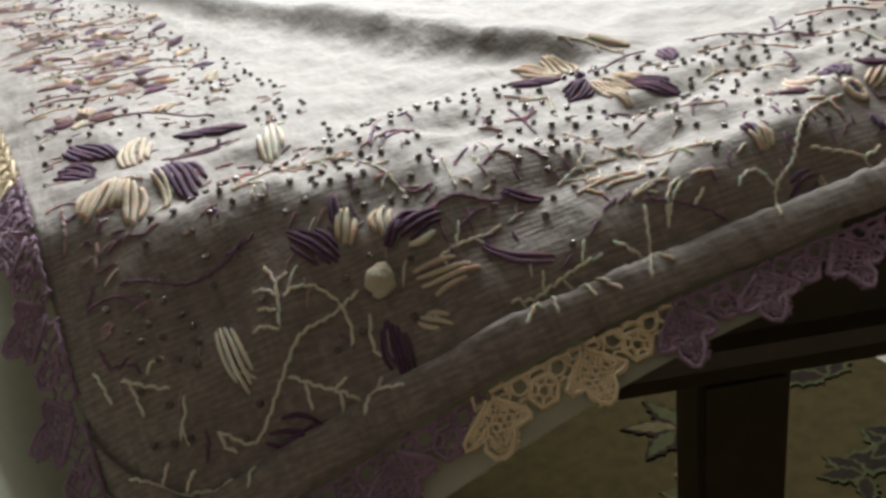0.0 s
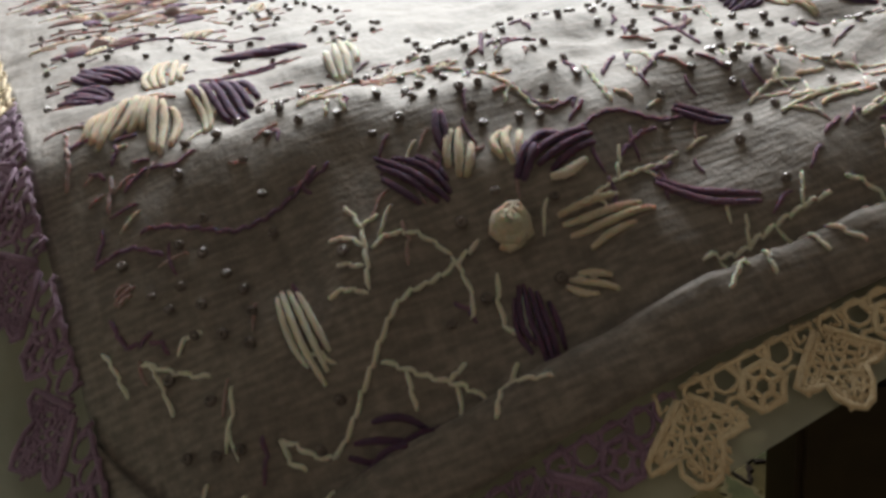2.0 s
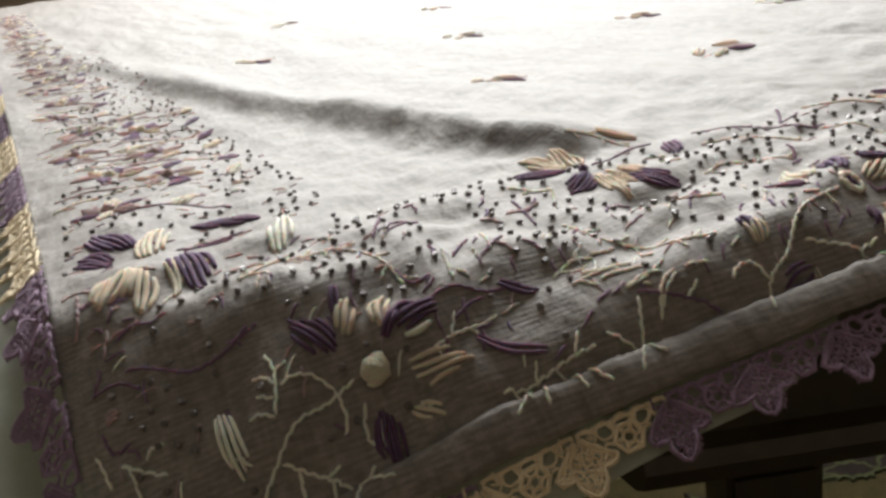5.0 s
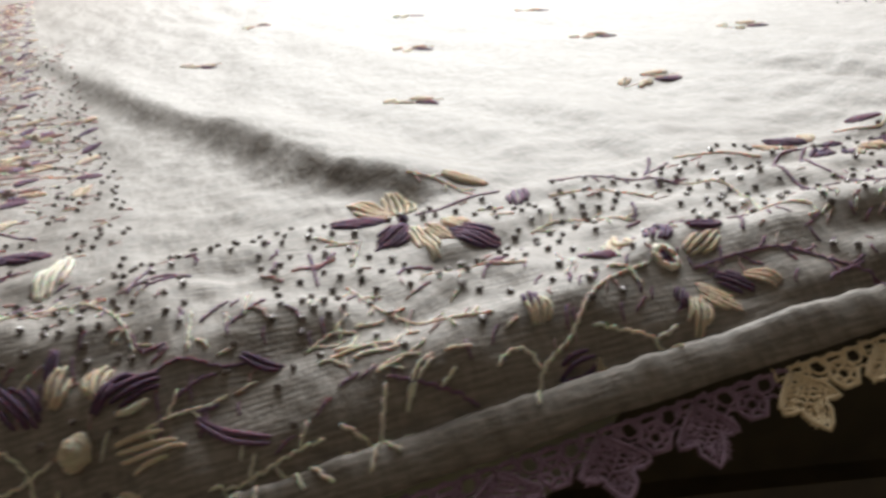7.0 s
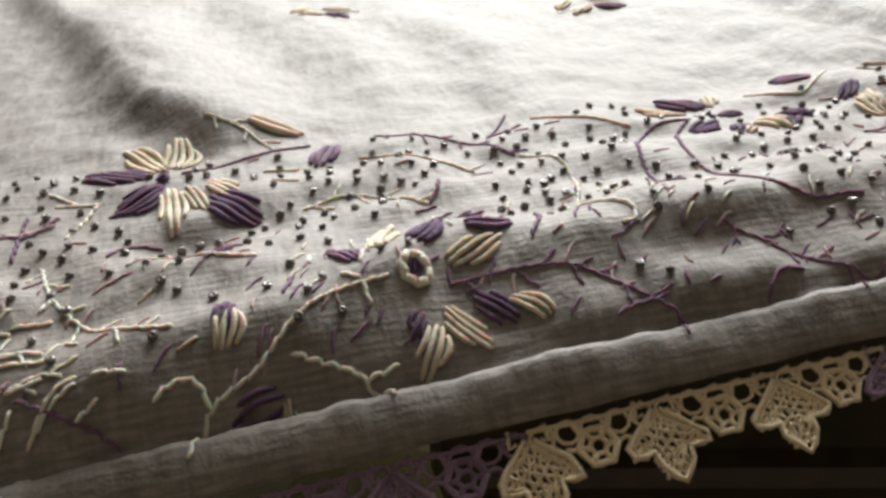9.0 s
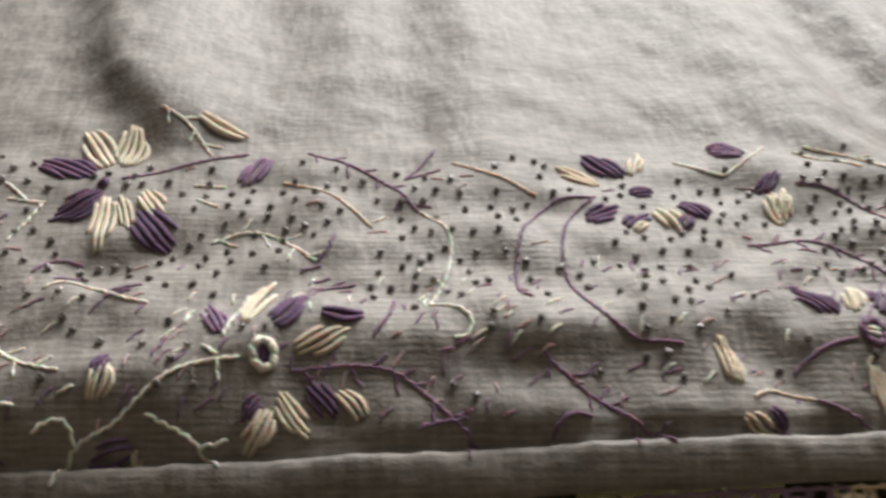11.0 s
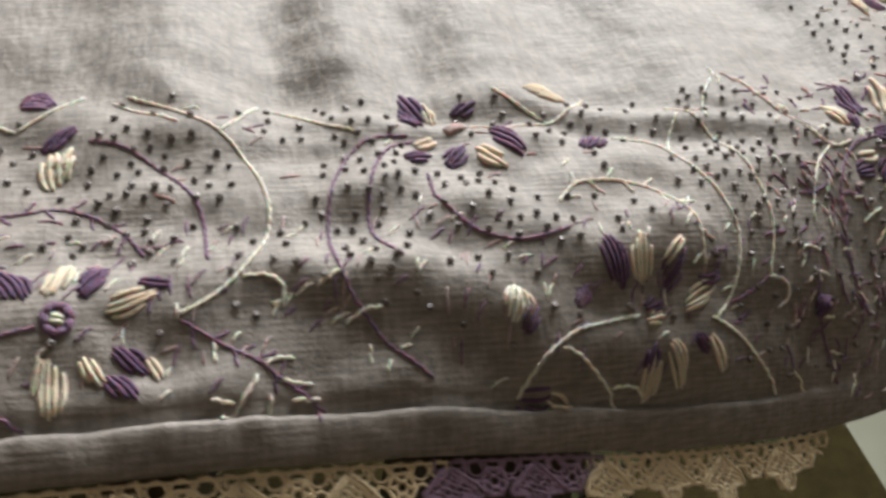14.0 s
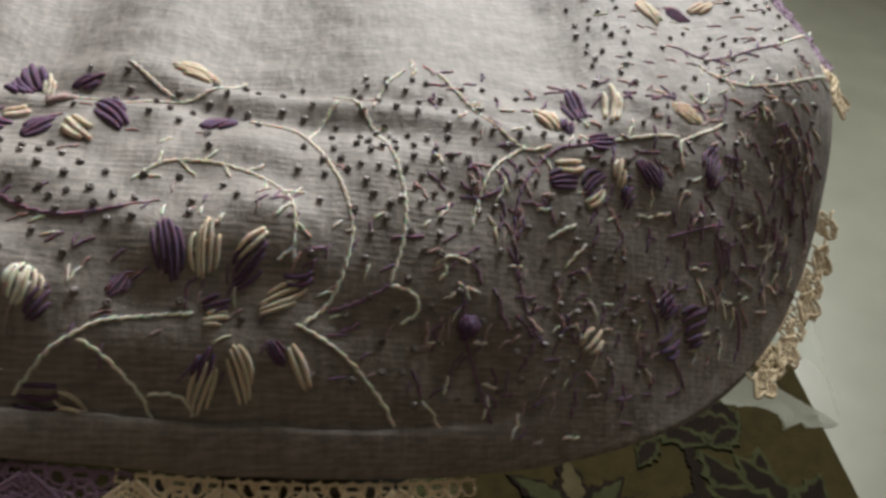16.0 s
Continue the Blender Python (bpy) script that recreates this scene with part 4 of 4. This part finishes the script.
SIDE = []
for k in range(26):
    y = 0.235 + 0.105 * k
    SIDE.append((-0.285 + 0.012 * (k % 2), y, k % 2))
    SIDE.append((0.665 + 0.018 * (k % 2), y + 0.02, (k + 1) % 2))
    if y < 0.45:
        SIDE.append((-0.243 + 0.006 * (k % 3), y + 0.06, (k // 2) % 2))
for x, y, flip in SIDE:
    x = widen(x, y)
    border_patch(x, y, flip)
    w = 1 if x < 0 else -1
    sprig(IVORY if flip else CREAM, (x - 0.03 * w, y + 0.03), (x, y + 0.045), (x + 0.035 * w, y + 0.04))
    stem(PINK, (x + 0.03 * w, y + 0.02), (x + 0.04 * w, y + 0.05), (x + 0.02 * w, y + 0.08), (x - 0.02 * w, y + 0.075))
    petal(x + 0.034 * w, y - 0.02, x + 0.046 * w, y + 0.002, 0.009, PURPLE if flip else CREAM, 4)
    petal(x + 0.036 * w, y + 0.03, x + 0.05 * w, y + 0.044, 0.009, CREAM if flip else MAUVE, 4)
    stem(PINK, (x - 0.03 * w, y + 0.06), (x - 0.01 * w, y + 0.066), (x + 0.012 * w, y + 0.056))

# short seed stitches between the larger figures
verts_by = {0: ([], []), 1: ([], []), 2: ([], [])}
for i in range(1900):
    k = rng.random()
    if k < 0.62:
        x = rng.uniform(-0.315, 0.70)
        y = rng.uniform(hem_y(x) + 0.022, 0.112)
    else:
        x = rng.uniform(-0.318, -0.19) if k < 0.85 else rng.uniform(0.625, 0.75)
        y = rng.uniform(0.12, 1.3) if k < 0.85 else rng.triangular(0.12, 0.8, 0.13)
        if x < 0:
            x -= 0.07 * max(0.0, y - 0.25) * min(1.0, (x + 0.325) / 0.1)
    if k < 0.62 and y > 0.04 and x > -0.2 and rng.random() < 0.9:
        continue
    if x < -0.13 and y < 0.07 and rng.random() < 0.65:
        continue
    a = rng.uniform(-0.7, 0.7) + (0.8 if y < 0.05 else 0.1)
    ln = rng.uniform(0.0045, 0.009)
    v, f = verts_by[rng.choice((0, 0, 1, 2)) if y < 0.05 else rng.choice((0, 1, 1, 1, 2))]
    stitches(v, f, [(x, y), (x + ln * math.cos(a), y + ln * math.sin(a))], 0.00048, 0.1)
for i in range(360):
    if i % 8:
        x = rng.uniform(0.53, 0.745)
        y = rng.uniform(hem_y(x) + 0.007, 0.13)
    else:
        x = rng.uniform(-0.315, -0.12)
        y = rng.uniform(hem_y(x) + 0.02, 0.10)
    a, ln = rng.choice((0.3, 1.2, 2.2)) + rng.uniform(-0.3, 0.3), rng.uniform(0.005, 0.011)
    v, f = verts_by[rng.choice((0, 0, 0, 1, 2))]
    stitches(v, f, [(x, y), (x + ln * 0.5 * math.cos(a) + 0.0012, y + ln * 0.5 * math.sin(a)), (x + ln * math.cos(a), y + ln * math.sin(a))], 0.0006, 0.1)
for k, mat in ((0, MAUVE), (1, PINK), (2, IVORY)):
    tagged(mesh_object("seed_stitching", *verts_by[k], mat, tablecloth), kind="stuff")

# beads sewn on in loose drifts
def bead_mesh():
    """A small ring bead, wider than high, with a hole."""
    verts, faces = [], []
    for i in range(10):
        a = 2 * math.pi * i / 10
        for j in range(6):
            b = 2 * math.pi * j / 6
            r = 0.54 + 0.46 * math.cos(b)
            verts.append((r * math.cos(a), r * math.sin(a), 0.55 + 0.55 * math.sin(b)))
    for i in range(10):
        for j in range(6):
            i2, j2 = (i + 1) % 10, (j + 1) % 6
            faces.append((i * 6 + j, i2 * 6 + j, i2 * 6 + j2, i * 6 + j2))
    me = bpy.data.meshes.new("bead")
    me.from_pydata(verts, [], faces)
    me.polygons.foreach_set("use_smooth", [True] * len(me.polygons))
    me.materials.append(BEAD)
    return me


BEAD_MESH = bead_mesh()
placed, rest_v, rest_f = [], [], []
grid = {}
for x, y, r in COVER:
    for gx in range(int((x - r) // 0.02), int((x + r) // 0.02) + 1):
        for gy in range(int((y - r) // 0.02), int((y + r) // 0.02) + 1):
            grid.setdefault((gx, gy), []).append((x, y, r))


def free_spot(x, y, gap):
    key = (int(x // 0.02), int(y // 0.02))
    if any(math.dist((x, y), (a, b)) < r + 0.001 for a, b, r in grid.get(key, ())):
        return False
    return all(math.dist((x, y), q) > gap for q in placed)


for i in range(9000):
    k = rng.random()
    if k < 0.62:
        x = rng.uniform(-0.30, 0.70)
        y = rng.triangular(hem_y(x) + 0.024, 0.122, 0.085 if x > -0.18 else 0.12)
        if y < 0.03 and rng.random() < 0.45:
            continue
    elif k < 0.80:
        x = rng.choice((rng.uniform(-0.31, -0.1), rng.uniform(0.5, 0.735)))
        y = rng.uniform(hem_y(x) + 0.022, 0.12)
    elif k < 0.92:
        x, y = rng.uniform(-0.318, -0.19), rng.triangular(0.1, 1.25, 0.15)
        x -= 0.07 * max(0.0, y - 0.25) * min(1.0, (x + 0.325) / 0.1)
    else:
        x, y = rng.uniform(0.62, 0.75), rng.triangular(0.12, 0.7, 0.13)
    drift = noise.noise(Vector((x * 22, y * 22, 9.0)))
    if drift < -0.26 or not free_spot(x, y, 0.0075 if drift < 0.2 else 0.0052):
        continue
    placed.append((x, y))
    if len(placed) > 1200:
        break
near = sorted(placed, key=lambda q: q[1])[:300]
near_set = set(near)
for x, y in placed:
    p, n = cloth_frame(x, y)
    m = Matrix.Translation(p) @ n.to_track_quat("Z", "Y").to_matrix().to_4x4() @ Matrix.Rotation(rng.uniform(-0.9, 0.9), 4, "X") @ Matrix.Scale(K * rng.uniform(0.0013, 0.0017), 4)
    if (x, y) in near_set:
        ob = new("bead", BEAD_MESH)
        ob.parent = tablecloth
        ob.matrix_basis = m
    else:
        b = len(rest_v)
        rest_v.extend(m @ v.co for v in BEAD_MESH.vertices)
        rest_f.extend(tuple(b + i for i in poly.vertices) for poly in BEAD_MESH.polygons)
tagged(mesh_object("beadwork", rest_v, rest_f, BEAD, tablecloth), kind="stuff")

# ---- lace along the hem ----
def hem_point(kind, s):
    """Plan point of the hem and its outward way: kind front takes x, left and right take y."""
    if kind == "front":
        d = 0.002
        t = Vector((2 * d, hem_y(s + d) - hem_y(s - d))).normalized()
        return s, hem_y(s), t.y, -t.x, t.x, t.y
    if kind == "left":
        return widen(-0.325, s), s, -1.0, 0.0, 0.0, 1.0
    return widen(0.7645, s), s, 1.0, 0.0, 0.0, 1.0


def lace_point(kind, s, a, b, lift=0.0):
    """a along the hem, b out from it, in pattern units; along a slope the pattern keeps its true length."""
    x, y, nx, ny, tx, ty = hem_point(kind, s)
    rise = (drape_z(x + tx * 0.004, y + ty * 0.004) - drape_z(x - tx * 0.004, y - ty * 0.004)) / 0.008
    a = a / math.sqrt(1 + rise * rise)
    hx, hy = x + tx * a, y + ty * a
    out = (0.80 if kind == "front" and s < 0.6 else 0.88) * b
    px, py = hx + nx * out, hy + ny * out
    if kind == "front" and s < 0.6:
        z = drape_z(px, py) - 0.0012
    else:
        z = drape_z(hx, hy) - (0.55 if kind == "left" else 0.42) * b
    c = curl(hx, 0.0) if kind == "front" else 0.0
    return Vector((K * px, K * (py + 0.6 * c), TOP + K * (z + lift - c)))


TOOTH = [(-0.1, 0.0), (-0.42, 0.16), (-0.76, 0.33), (-1.0, 0.48), (-0.96, 0.58), (-0.7, 0.62), (-0.44, 0.6), (-0.42, 0.76), (-0.22, 0.95), (0.0, 1.04),
         (0.22, 0.95), (0.42, 0.76), (0.44, 0.6), (0.7, 0.62), (0.96, 0.58), (1.0, 0.48), (0.76, 0.33), (0.42, 0.16), (0.1, 0.0)]


def span(b):
    """Half width of a tooth at the depth b."""
    best = 0.0
    for (a0, b0), (a1, b1) in zip(TOOTH[9:], TOOTH[10:]):
        lo, hi = min(b0, b1), max(b0, b1)
        if lo <= b <= hi and hi > lo:
            f = (b - b0) / (b1 - b0)
            best = max(best, a0 + (a1 - a0) * f)
    return best


def lace_line(verts, faces, kind, s, line, r, lift=0.0):
    pts = [lace_point(kind, s, a, b, lift + 0.0005 * rng.random()) for a, b in line]
    up = Vector((0.0, -0.6, 0.8))
    tube(verts, faces, pts, [up] * len(pts), [K * r * rng.uniform(0.85, 1.15) for _ in pts], 5)


def tooth(kind, s, mat, half=0.0122, depth=0.0205):
    verts, faces = [], []
    top = 0.0032
    if kind == "right" or s > 0.6:
        half, depth = 0.0105, 0.014
    half, depth = half * rng.uniform(0.9, 1.06), depth * rng.uniform(0.9, 1.08)
    skew = rng.uniform(-0.25, 0.25)
    lace_line(verts, faces, kind, s, [((a + skew * b) * half * rng.uniform(0.93, 1.05), top + b * depth * rng.uniform(0.96, 1.04)) for a, b in TOOTH], 0.0009, 0.0006)
    lace_line(verts, faces, kind, s, [(a * half * 0.8, top + (b * 0.8 + 0.08) * depth) for a, b in TOOTH], 0.0006, 0.0003)
    for i in range(1, 12):
        b = i / 12
        w = span(b) * half * 0.97
        if w < 0.001:
            continue
        n = 9
        lace_line(verts, faces, kind, s, [(-w + 2 * w * k / n, top + b * depth + 0.0013 * math.sin(k * 2.3 + i * 1.9)) for k in range(n + 1)], 0.00058, 0.0006 * rng.random())
    for i in range(-5, 6):
        a = i / 6
        ends = [b / 20 for b in range(21) if span(b / 20) > abs(a)]
        if len(ends) > 2:
            lace_line(verts, faces, kind, s, [(a * half + 0.0008 * math.sin(k * 1.7 + i), top + ends[0] * depth + (ends[-1] - ends[0]) * depth * k / 7) for k in range(8)], 0.0005, 0.0003)
    for side in (-1, 1):
        lace_line(verts, faces, kind, s, [(side * 0.3 * half, top), (side * 0.5 * half, 0.004), (side * 0.45 * half, -0.001)], 0.0007)
    return mesh_object("lace_tooth", verts, faces, mat, tablecloth)


def rosette(kind, s, mat):
    verts, faces = [], []
    c, r = 0.0088, 0.0052
    for rad, th in ((r, 0.0010), (r * 0.45, 0.0008)):
        lace_line(verts, faces, kind, s, [(rad * math.cos(q) * (1 + 0.1 * math.cos(6 * q)), c + rad * math.sin(q) * (1 + 0.1 * math.cos(6 * q))) for q in [2 * math.pi * i / 18 for i in range(19)]], th)
    for i in range(6):
        q = 2 * math.pi * i / 6
        lace_line(verts, faces, kind, s, [(r * f * math.cos(q), c + r * f * math.sin(q)) for f in (0.42, 0.7, 1.0)], 0.0009)
    for side in (-1, 1):
        lace_line(verts, faces, kind, s, [(side * 0.004, c - r * 0.8), (side * 0.006, 0.0)], 0.0007)
        lace_line(verts, faces, kind, s, [(side * r, c), (side * r * 1.6, c - 0.001), (side * r * 2.1, c + 0.001)], 0.0007)
    return mesh_object("lace_rosette", verts, faces, mat, tablecloth)


def netting(kind, s, mat, half):
    verts, faces = [], []
    n = 5
    for k in range(n):
        m, w = -half + 2 * half * (k + 0.5) / n, half / n
        loop = [(m + w * 0.92 * math.cos(q), 0.0032 + 0.0034 * math.sin(q)) for q in [2 * math.pi * i / 9 for i in range(10)]]
        lace_line(verts, faces, kind, s, loop, 0.0006)
    lace_line(verts, faces, kind, s, [(-half, 0.0005), (0.0, 0.0008), (half, 0.0005)], 0.0007)
    return mesh_object("lace_netting", verts, faces, mat, tablecloth)


def lace_run(kind, places):
    for (s, mat), (s2, _) in zip(places, places[1:] + [(2 * places[-1][0] - places[-2][0], None)]):
        gap = s2 - s
        tooth(kind, s, mat)
        rosette(kind, s + gap / 2, mat)
        netting(kind, s + gap / 2, mat, gap / 2)


G, V = LACE_G, LACE_P
lace_run("front", [(-0.302, V), (-0.268, V), (-0.232, V), (-0.197, G), (-0.161, G), (-0.125, V), (-0.090, V), (-0.055, V), (-0.020, V), (0.017, G), (0.053, G), (0.090, G),
                   (0.126, V), (0.165, V), (0.204, G), (0.245, G), (0.284, G), (0.321, G), (0.359, V), (0.395, V), (0.428, G), (0.458, G), (0.488, G), (0.522, G)])
lace_run("left", [(0.008 + 0.0305 * i, V if i % 10 < 5 else G) for i in range(40)])
lace_run("right", [(0.17 + 0.032 * i, G if i < 1 or i % 9 > 6 else V) for i in range(26)])
lace_run("front", [(0.705, G), (0.722, G), (0.738, G), (0.750, G)])

# ---- sheer under-cloth, longer than the cloth at its corners ----
sheer_cloth = tagged(new("sheer_undercloth"), "sheer pale voile under-cloth hanging below the embroidered cloth", "cloth")


def sheer_point(x, y):
    z = drape_z(max(x, -0.338), y) - 0.009 - 0.024 / (1 + math.exp(-(y - 0.015) / 0.008)) + 0.0018 * noise.noise(Vector((x * 14, y * 14, 7.0)))
    out = min(1.0, max(0.0, (-0.338 - x) / 0.032))
    out = out * out * (3 - 2 * out)
    level_z = -0.034 - 0.12 * max(0.0, -0.40 - x) - 0.5 * softplus(-0.005 - y, 0.008) + 0.012 * noise.noise(Vector((x * 20, y * 9, 2.0)))
    z += (level_z - z) * out
    z -= 0.3 * softplus(-0.336 - x, 0.012) * (1 - out) + 0.25 * softplus(x - 0.76, 0.01)
    return Vector((K * x, K * y, TOP + K * z))


def sheer_sheet(x0, x1, front, back, nx, nyy):
    verts, faces = [], []
    for i in range(nx + 1):
        x = x0 + (x1 - x0) * i / nx
        f, b = front(x), back(x)
        for j in range(nyy + 1):
            verts.append(sheer_point(x, f + (b - f) * (j / nyy) ** 1.3))
    for i in range(nx):
        for j in range(nyy):
            a = i * (nyy + 1) + j
            faces.append((a, a + nyy + 1, a + nyy + 2, a + 1))
    return mesh_object("voile", verts, faces, SHEER, sheer_cloth)


sheer_sheet(-0.56, -0.04, lambda x: -0.0435 - 0.065 * (x + 0.223) + (0.014 * ((x + 0.1) / 0.05) ** 2 if x > -0.1 else 0.0) + 0.10 * max(0.0, -0.33 - x), lambda x: 1.7, 60, 60)


def ruled(name, a0, a1, b0, b1, sag, nu=24, nv=16):
    """A sheet between the line a0 a1 and the line b0 b1, in pattern units."""
    verts, faces = [], []
    for i in range(nu + 1):
        f = i / nu
        p, q = Vector(a0).lerp(Vector(a1), f), Vector(b0).lerp(Vector(b1), f)
        for j in range(nv + 1):
            g = j / nv
            w = p.lerp(q, g)
            w.z += sag * math.sin(math.pi * g) + (0.026 * noise.noise(Vector((f * 9, g * 2, 3.0))) + 0.014 * noise.noise(Vector((f * 24, g * 5 + f * 9, 6.0)))) * math.sin(math.pi * g) * min(1.0, 6 * f * (1 - f) + 0.1)
            verts.append(Vector((K * w.x, K * w.y, TOP + K * w.z)))
    for i in range(nu):
        for j in range(nv):
            a = i * (nv + 1) + j
            faces.append((a, a + nv + 1, a + nv + 2, a + 1))
    return mesh_object(name, verts, faces, SHEER, sheer_cloth)


ruled("voile_end", (0.69, 0.055, -0.10), (0.79, 0.75, -0.03), (0.932, 0.194, -0.345), (1.06, 0.95, -0.30), 0.03)
ruled("voile_corner", (0.69, 0.053, -0.102), (0.932, 0.192, -0.346), (0.70, 0.135, -0.215), (0.921, 0.190, -0.346), -0.004)

# ---- table ----
table = tagged(new("dining_table"), "dark polished wooden table with moulded apron and square legs", "table")
part("tabletop", box_bm(K * -0.27, K * 0.62, K * 0.20, K * 3.7, TOP - 0.030, TOP - 0.016, 0.006), WOOD, table)


def apron(x0, x1, y0, y1, z0, z1):
    """A rail with two rounded mouldings along its face; also used for the shade panel."""
    prof = [(0.0, z1), (-0.003, z1 - 0.004), (-0.003, z1 - 0.022), (0.0, z1 - 0.025), (-0.007, z1 - 0.031), (-0.010, z1 - 0.038), (-0.007, z1 - 0.045), (0.0, z1 - 0.050),
            (0.0, z0 + 0.022), (-0.006, z0 + 0.018), (-0.008, z0 + 0.011), (-0.006, z0 + 0.003), (0.0, z0), (0.018, z0), (0.018, z1)]
    verts = [Vector((x, y + dy, z)) for x, y in ((x0, y0), (x1, y1)) for dy, z in prof]
    n = len(prof)
    faces = [(i, (i + 1) % n, n + (i + 1) % n, n + i) for i in range(n)] + [tuple(range(n - 1, -1, -1)), tuple(range(n, 2 * n))]
    return mesh_object("apron", verts, faces, WOOD, table, smooth=False)


RAIL_Z, SKEW = TOP - K * 0.37, -0.34


def rail_y(x):
    """The front rail stands askew under the cloth."""
    return K * 0.300 + SKEW * (x - K * 0.11)


apron(K * 0.075, K * 0.52, rail_y(K * 0.075), rail_y(K * 0.52), RAIL_Z, TOP - 0.030)
SHADE_PANEL_X = 0.19
# an added dark panel beside the second leg stands in for under-table shade
apron(SHADE_PANEL_X, K * 0.565, rail_y(SHADE_PANEL_X), rail_y(K * 0.565), 0.34, RAIL_Z - 0.001)
for x in (K * 0.194, K * 0.47):
    for y, top in ((rail_y(x) - 0.002, RAIL_Z + 0.001), (K * 3.4, TOP - 0.03)):
        bm = box_bm(-K * 0.045, K * 0.045, 0.0, K * 0.07, 0.012, top, 0.003)
        bm.transform(Matrix.Translation((x, y, 0.0)) @ Matrix.Rotation(math.atan(SKEW), 4, "Z"))
        part("leg", bm, WOOD, table)

# ---- rug figures: scrolls and leaves of cut pile ----
rug_ob = bpy.data.objects["rug"]


def rug_leaf(cx, cy, length, width, turn, mat, z, seed):
    """A serrated leaf of cut pile, slightly raised."""
    n = 14
    side = []
    for i in range(n + 1):
        f = i / n
        w = width * math.sin(math.pi * f ** 0.8) * (1 + 0.22 * math.sin(9 * f * math.pi + seed))
        side.append((f * length, w / 2))
    outline = side + [(x, -w) for x, w in reversed(side[1:-1])]
    verts, faces = [], []
    for k, (s, h) in enumerate(((1.0, 0.0122), (0.93, z))):
        for x, y in outline:
            x, y = length / 2 + (x - length / 2) * s, y * s
            bend = 0.25 * (x / length) ** 2 * length
            verts.append(Vector((cx + x * math.cos(turn) - (y + bend) * math.sin(turn), cy + x * math.sin(turn) + (y + bend) * math.cos(turn), h)))
    m = len(outline)
    faces = [(i, (i + 1) % m, m + (i + 1) % m, m + i) for i in range(m)] + [tuple(range(m, 2 * m))]
    return mesh_object("rug_figure", verts, faces, mat, rug_ob, smooth=False)


rr = random.Random(5)
level = 0.0130


def rug_spray(x, y, t0, mat, rim, count, size):
    """A curled spray of toothed leaves, each with a lighter rim."""
    global level
    for k in range(count):
        t = t0 + k * rr.uniform(0.7, 1.1)
        ln = size * rr.uniform(0.7, 1.3)
        level += 0.000012
        rug_leaf(x, y, ln * 1.12, ln * 0.62, t, rim, level, k)
        level += 0.000012
        rug_leaf(x + 0.004 * math.cos(t), y + 0.004 * math.sin(t), ln, ln * 0.42, t, mat, level, k)


for i in range(16):
    rug_spray(rr.uniform(-0.35, 0.5), rr.uniform(-0.1, 1.3), rr.uniform(0, 6.28), rr.choice((RUG_D, RUG_D, RUG_G)), RUG_L, rr.choice((4, 5)), 0.075)
# the band of flowers and leaves beside the rug's plain border: a pale green bloom, a stalk and dark toothed leaves
def rug_bloom(x, y, turn, size):
    global level
    for k in range(7):
        t = turn + k * 0.9
        level += 0.000012
        rug_leaf(x, y, size * 1.15, size * 0.52, t, RUG_D, level, k)
        level += 0.000012
        rug_leaf(x + 0.006 * math.cos(t), y + 0.006 * math.sin(t), size, size * 0.34, t, RUG_L if k % 2 else RUG_G, level, k + 2)


def rug_stalk(x, y, turn, length):
    global level
    for k in range(5):
        level += 0.000012
        rug_leaf(x, y, length / 3.6, 0.016, turn, RUG_D, level, k)
        x, y = x + length / 5 * math.cos(turn), y + length / 5 * math.sin(turn)
        turn += 0.16


for i in range(4):
    base = 0.40 + 0.30 * i
    rug_bloom(0.515, base, 0.4 + i, 0.075)
    rug_stalk(0.56, base + 0.02, -0.25, 0.13)
    rug_stalk(0.66, base, 1.2, 0.13)
    for x, y, t, size in ((0.72, base - 0.01, 0.2, 0.09), (0.765, base - 0.02, 0.6, 0.08), (0.70, base + 0.09, 0.5, 0.07), (0.75, base + 0.115, 2.0, 0.06), (0.64, base + 0.1, 1.6, 0.05)):
        rug_spray(x, y, t, RUG_D, RUG_G, 3, size)
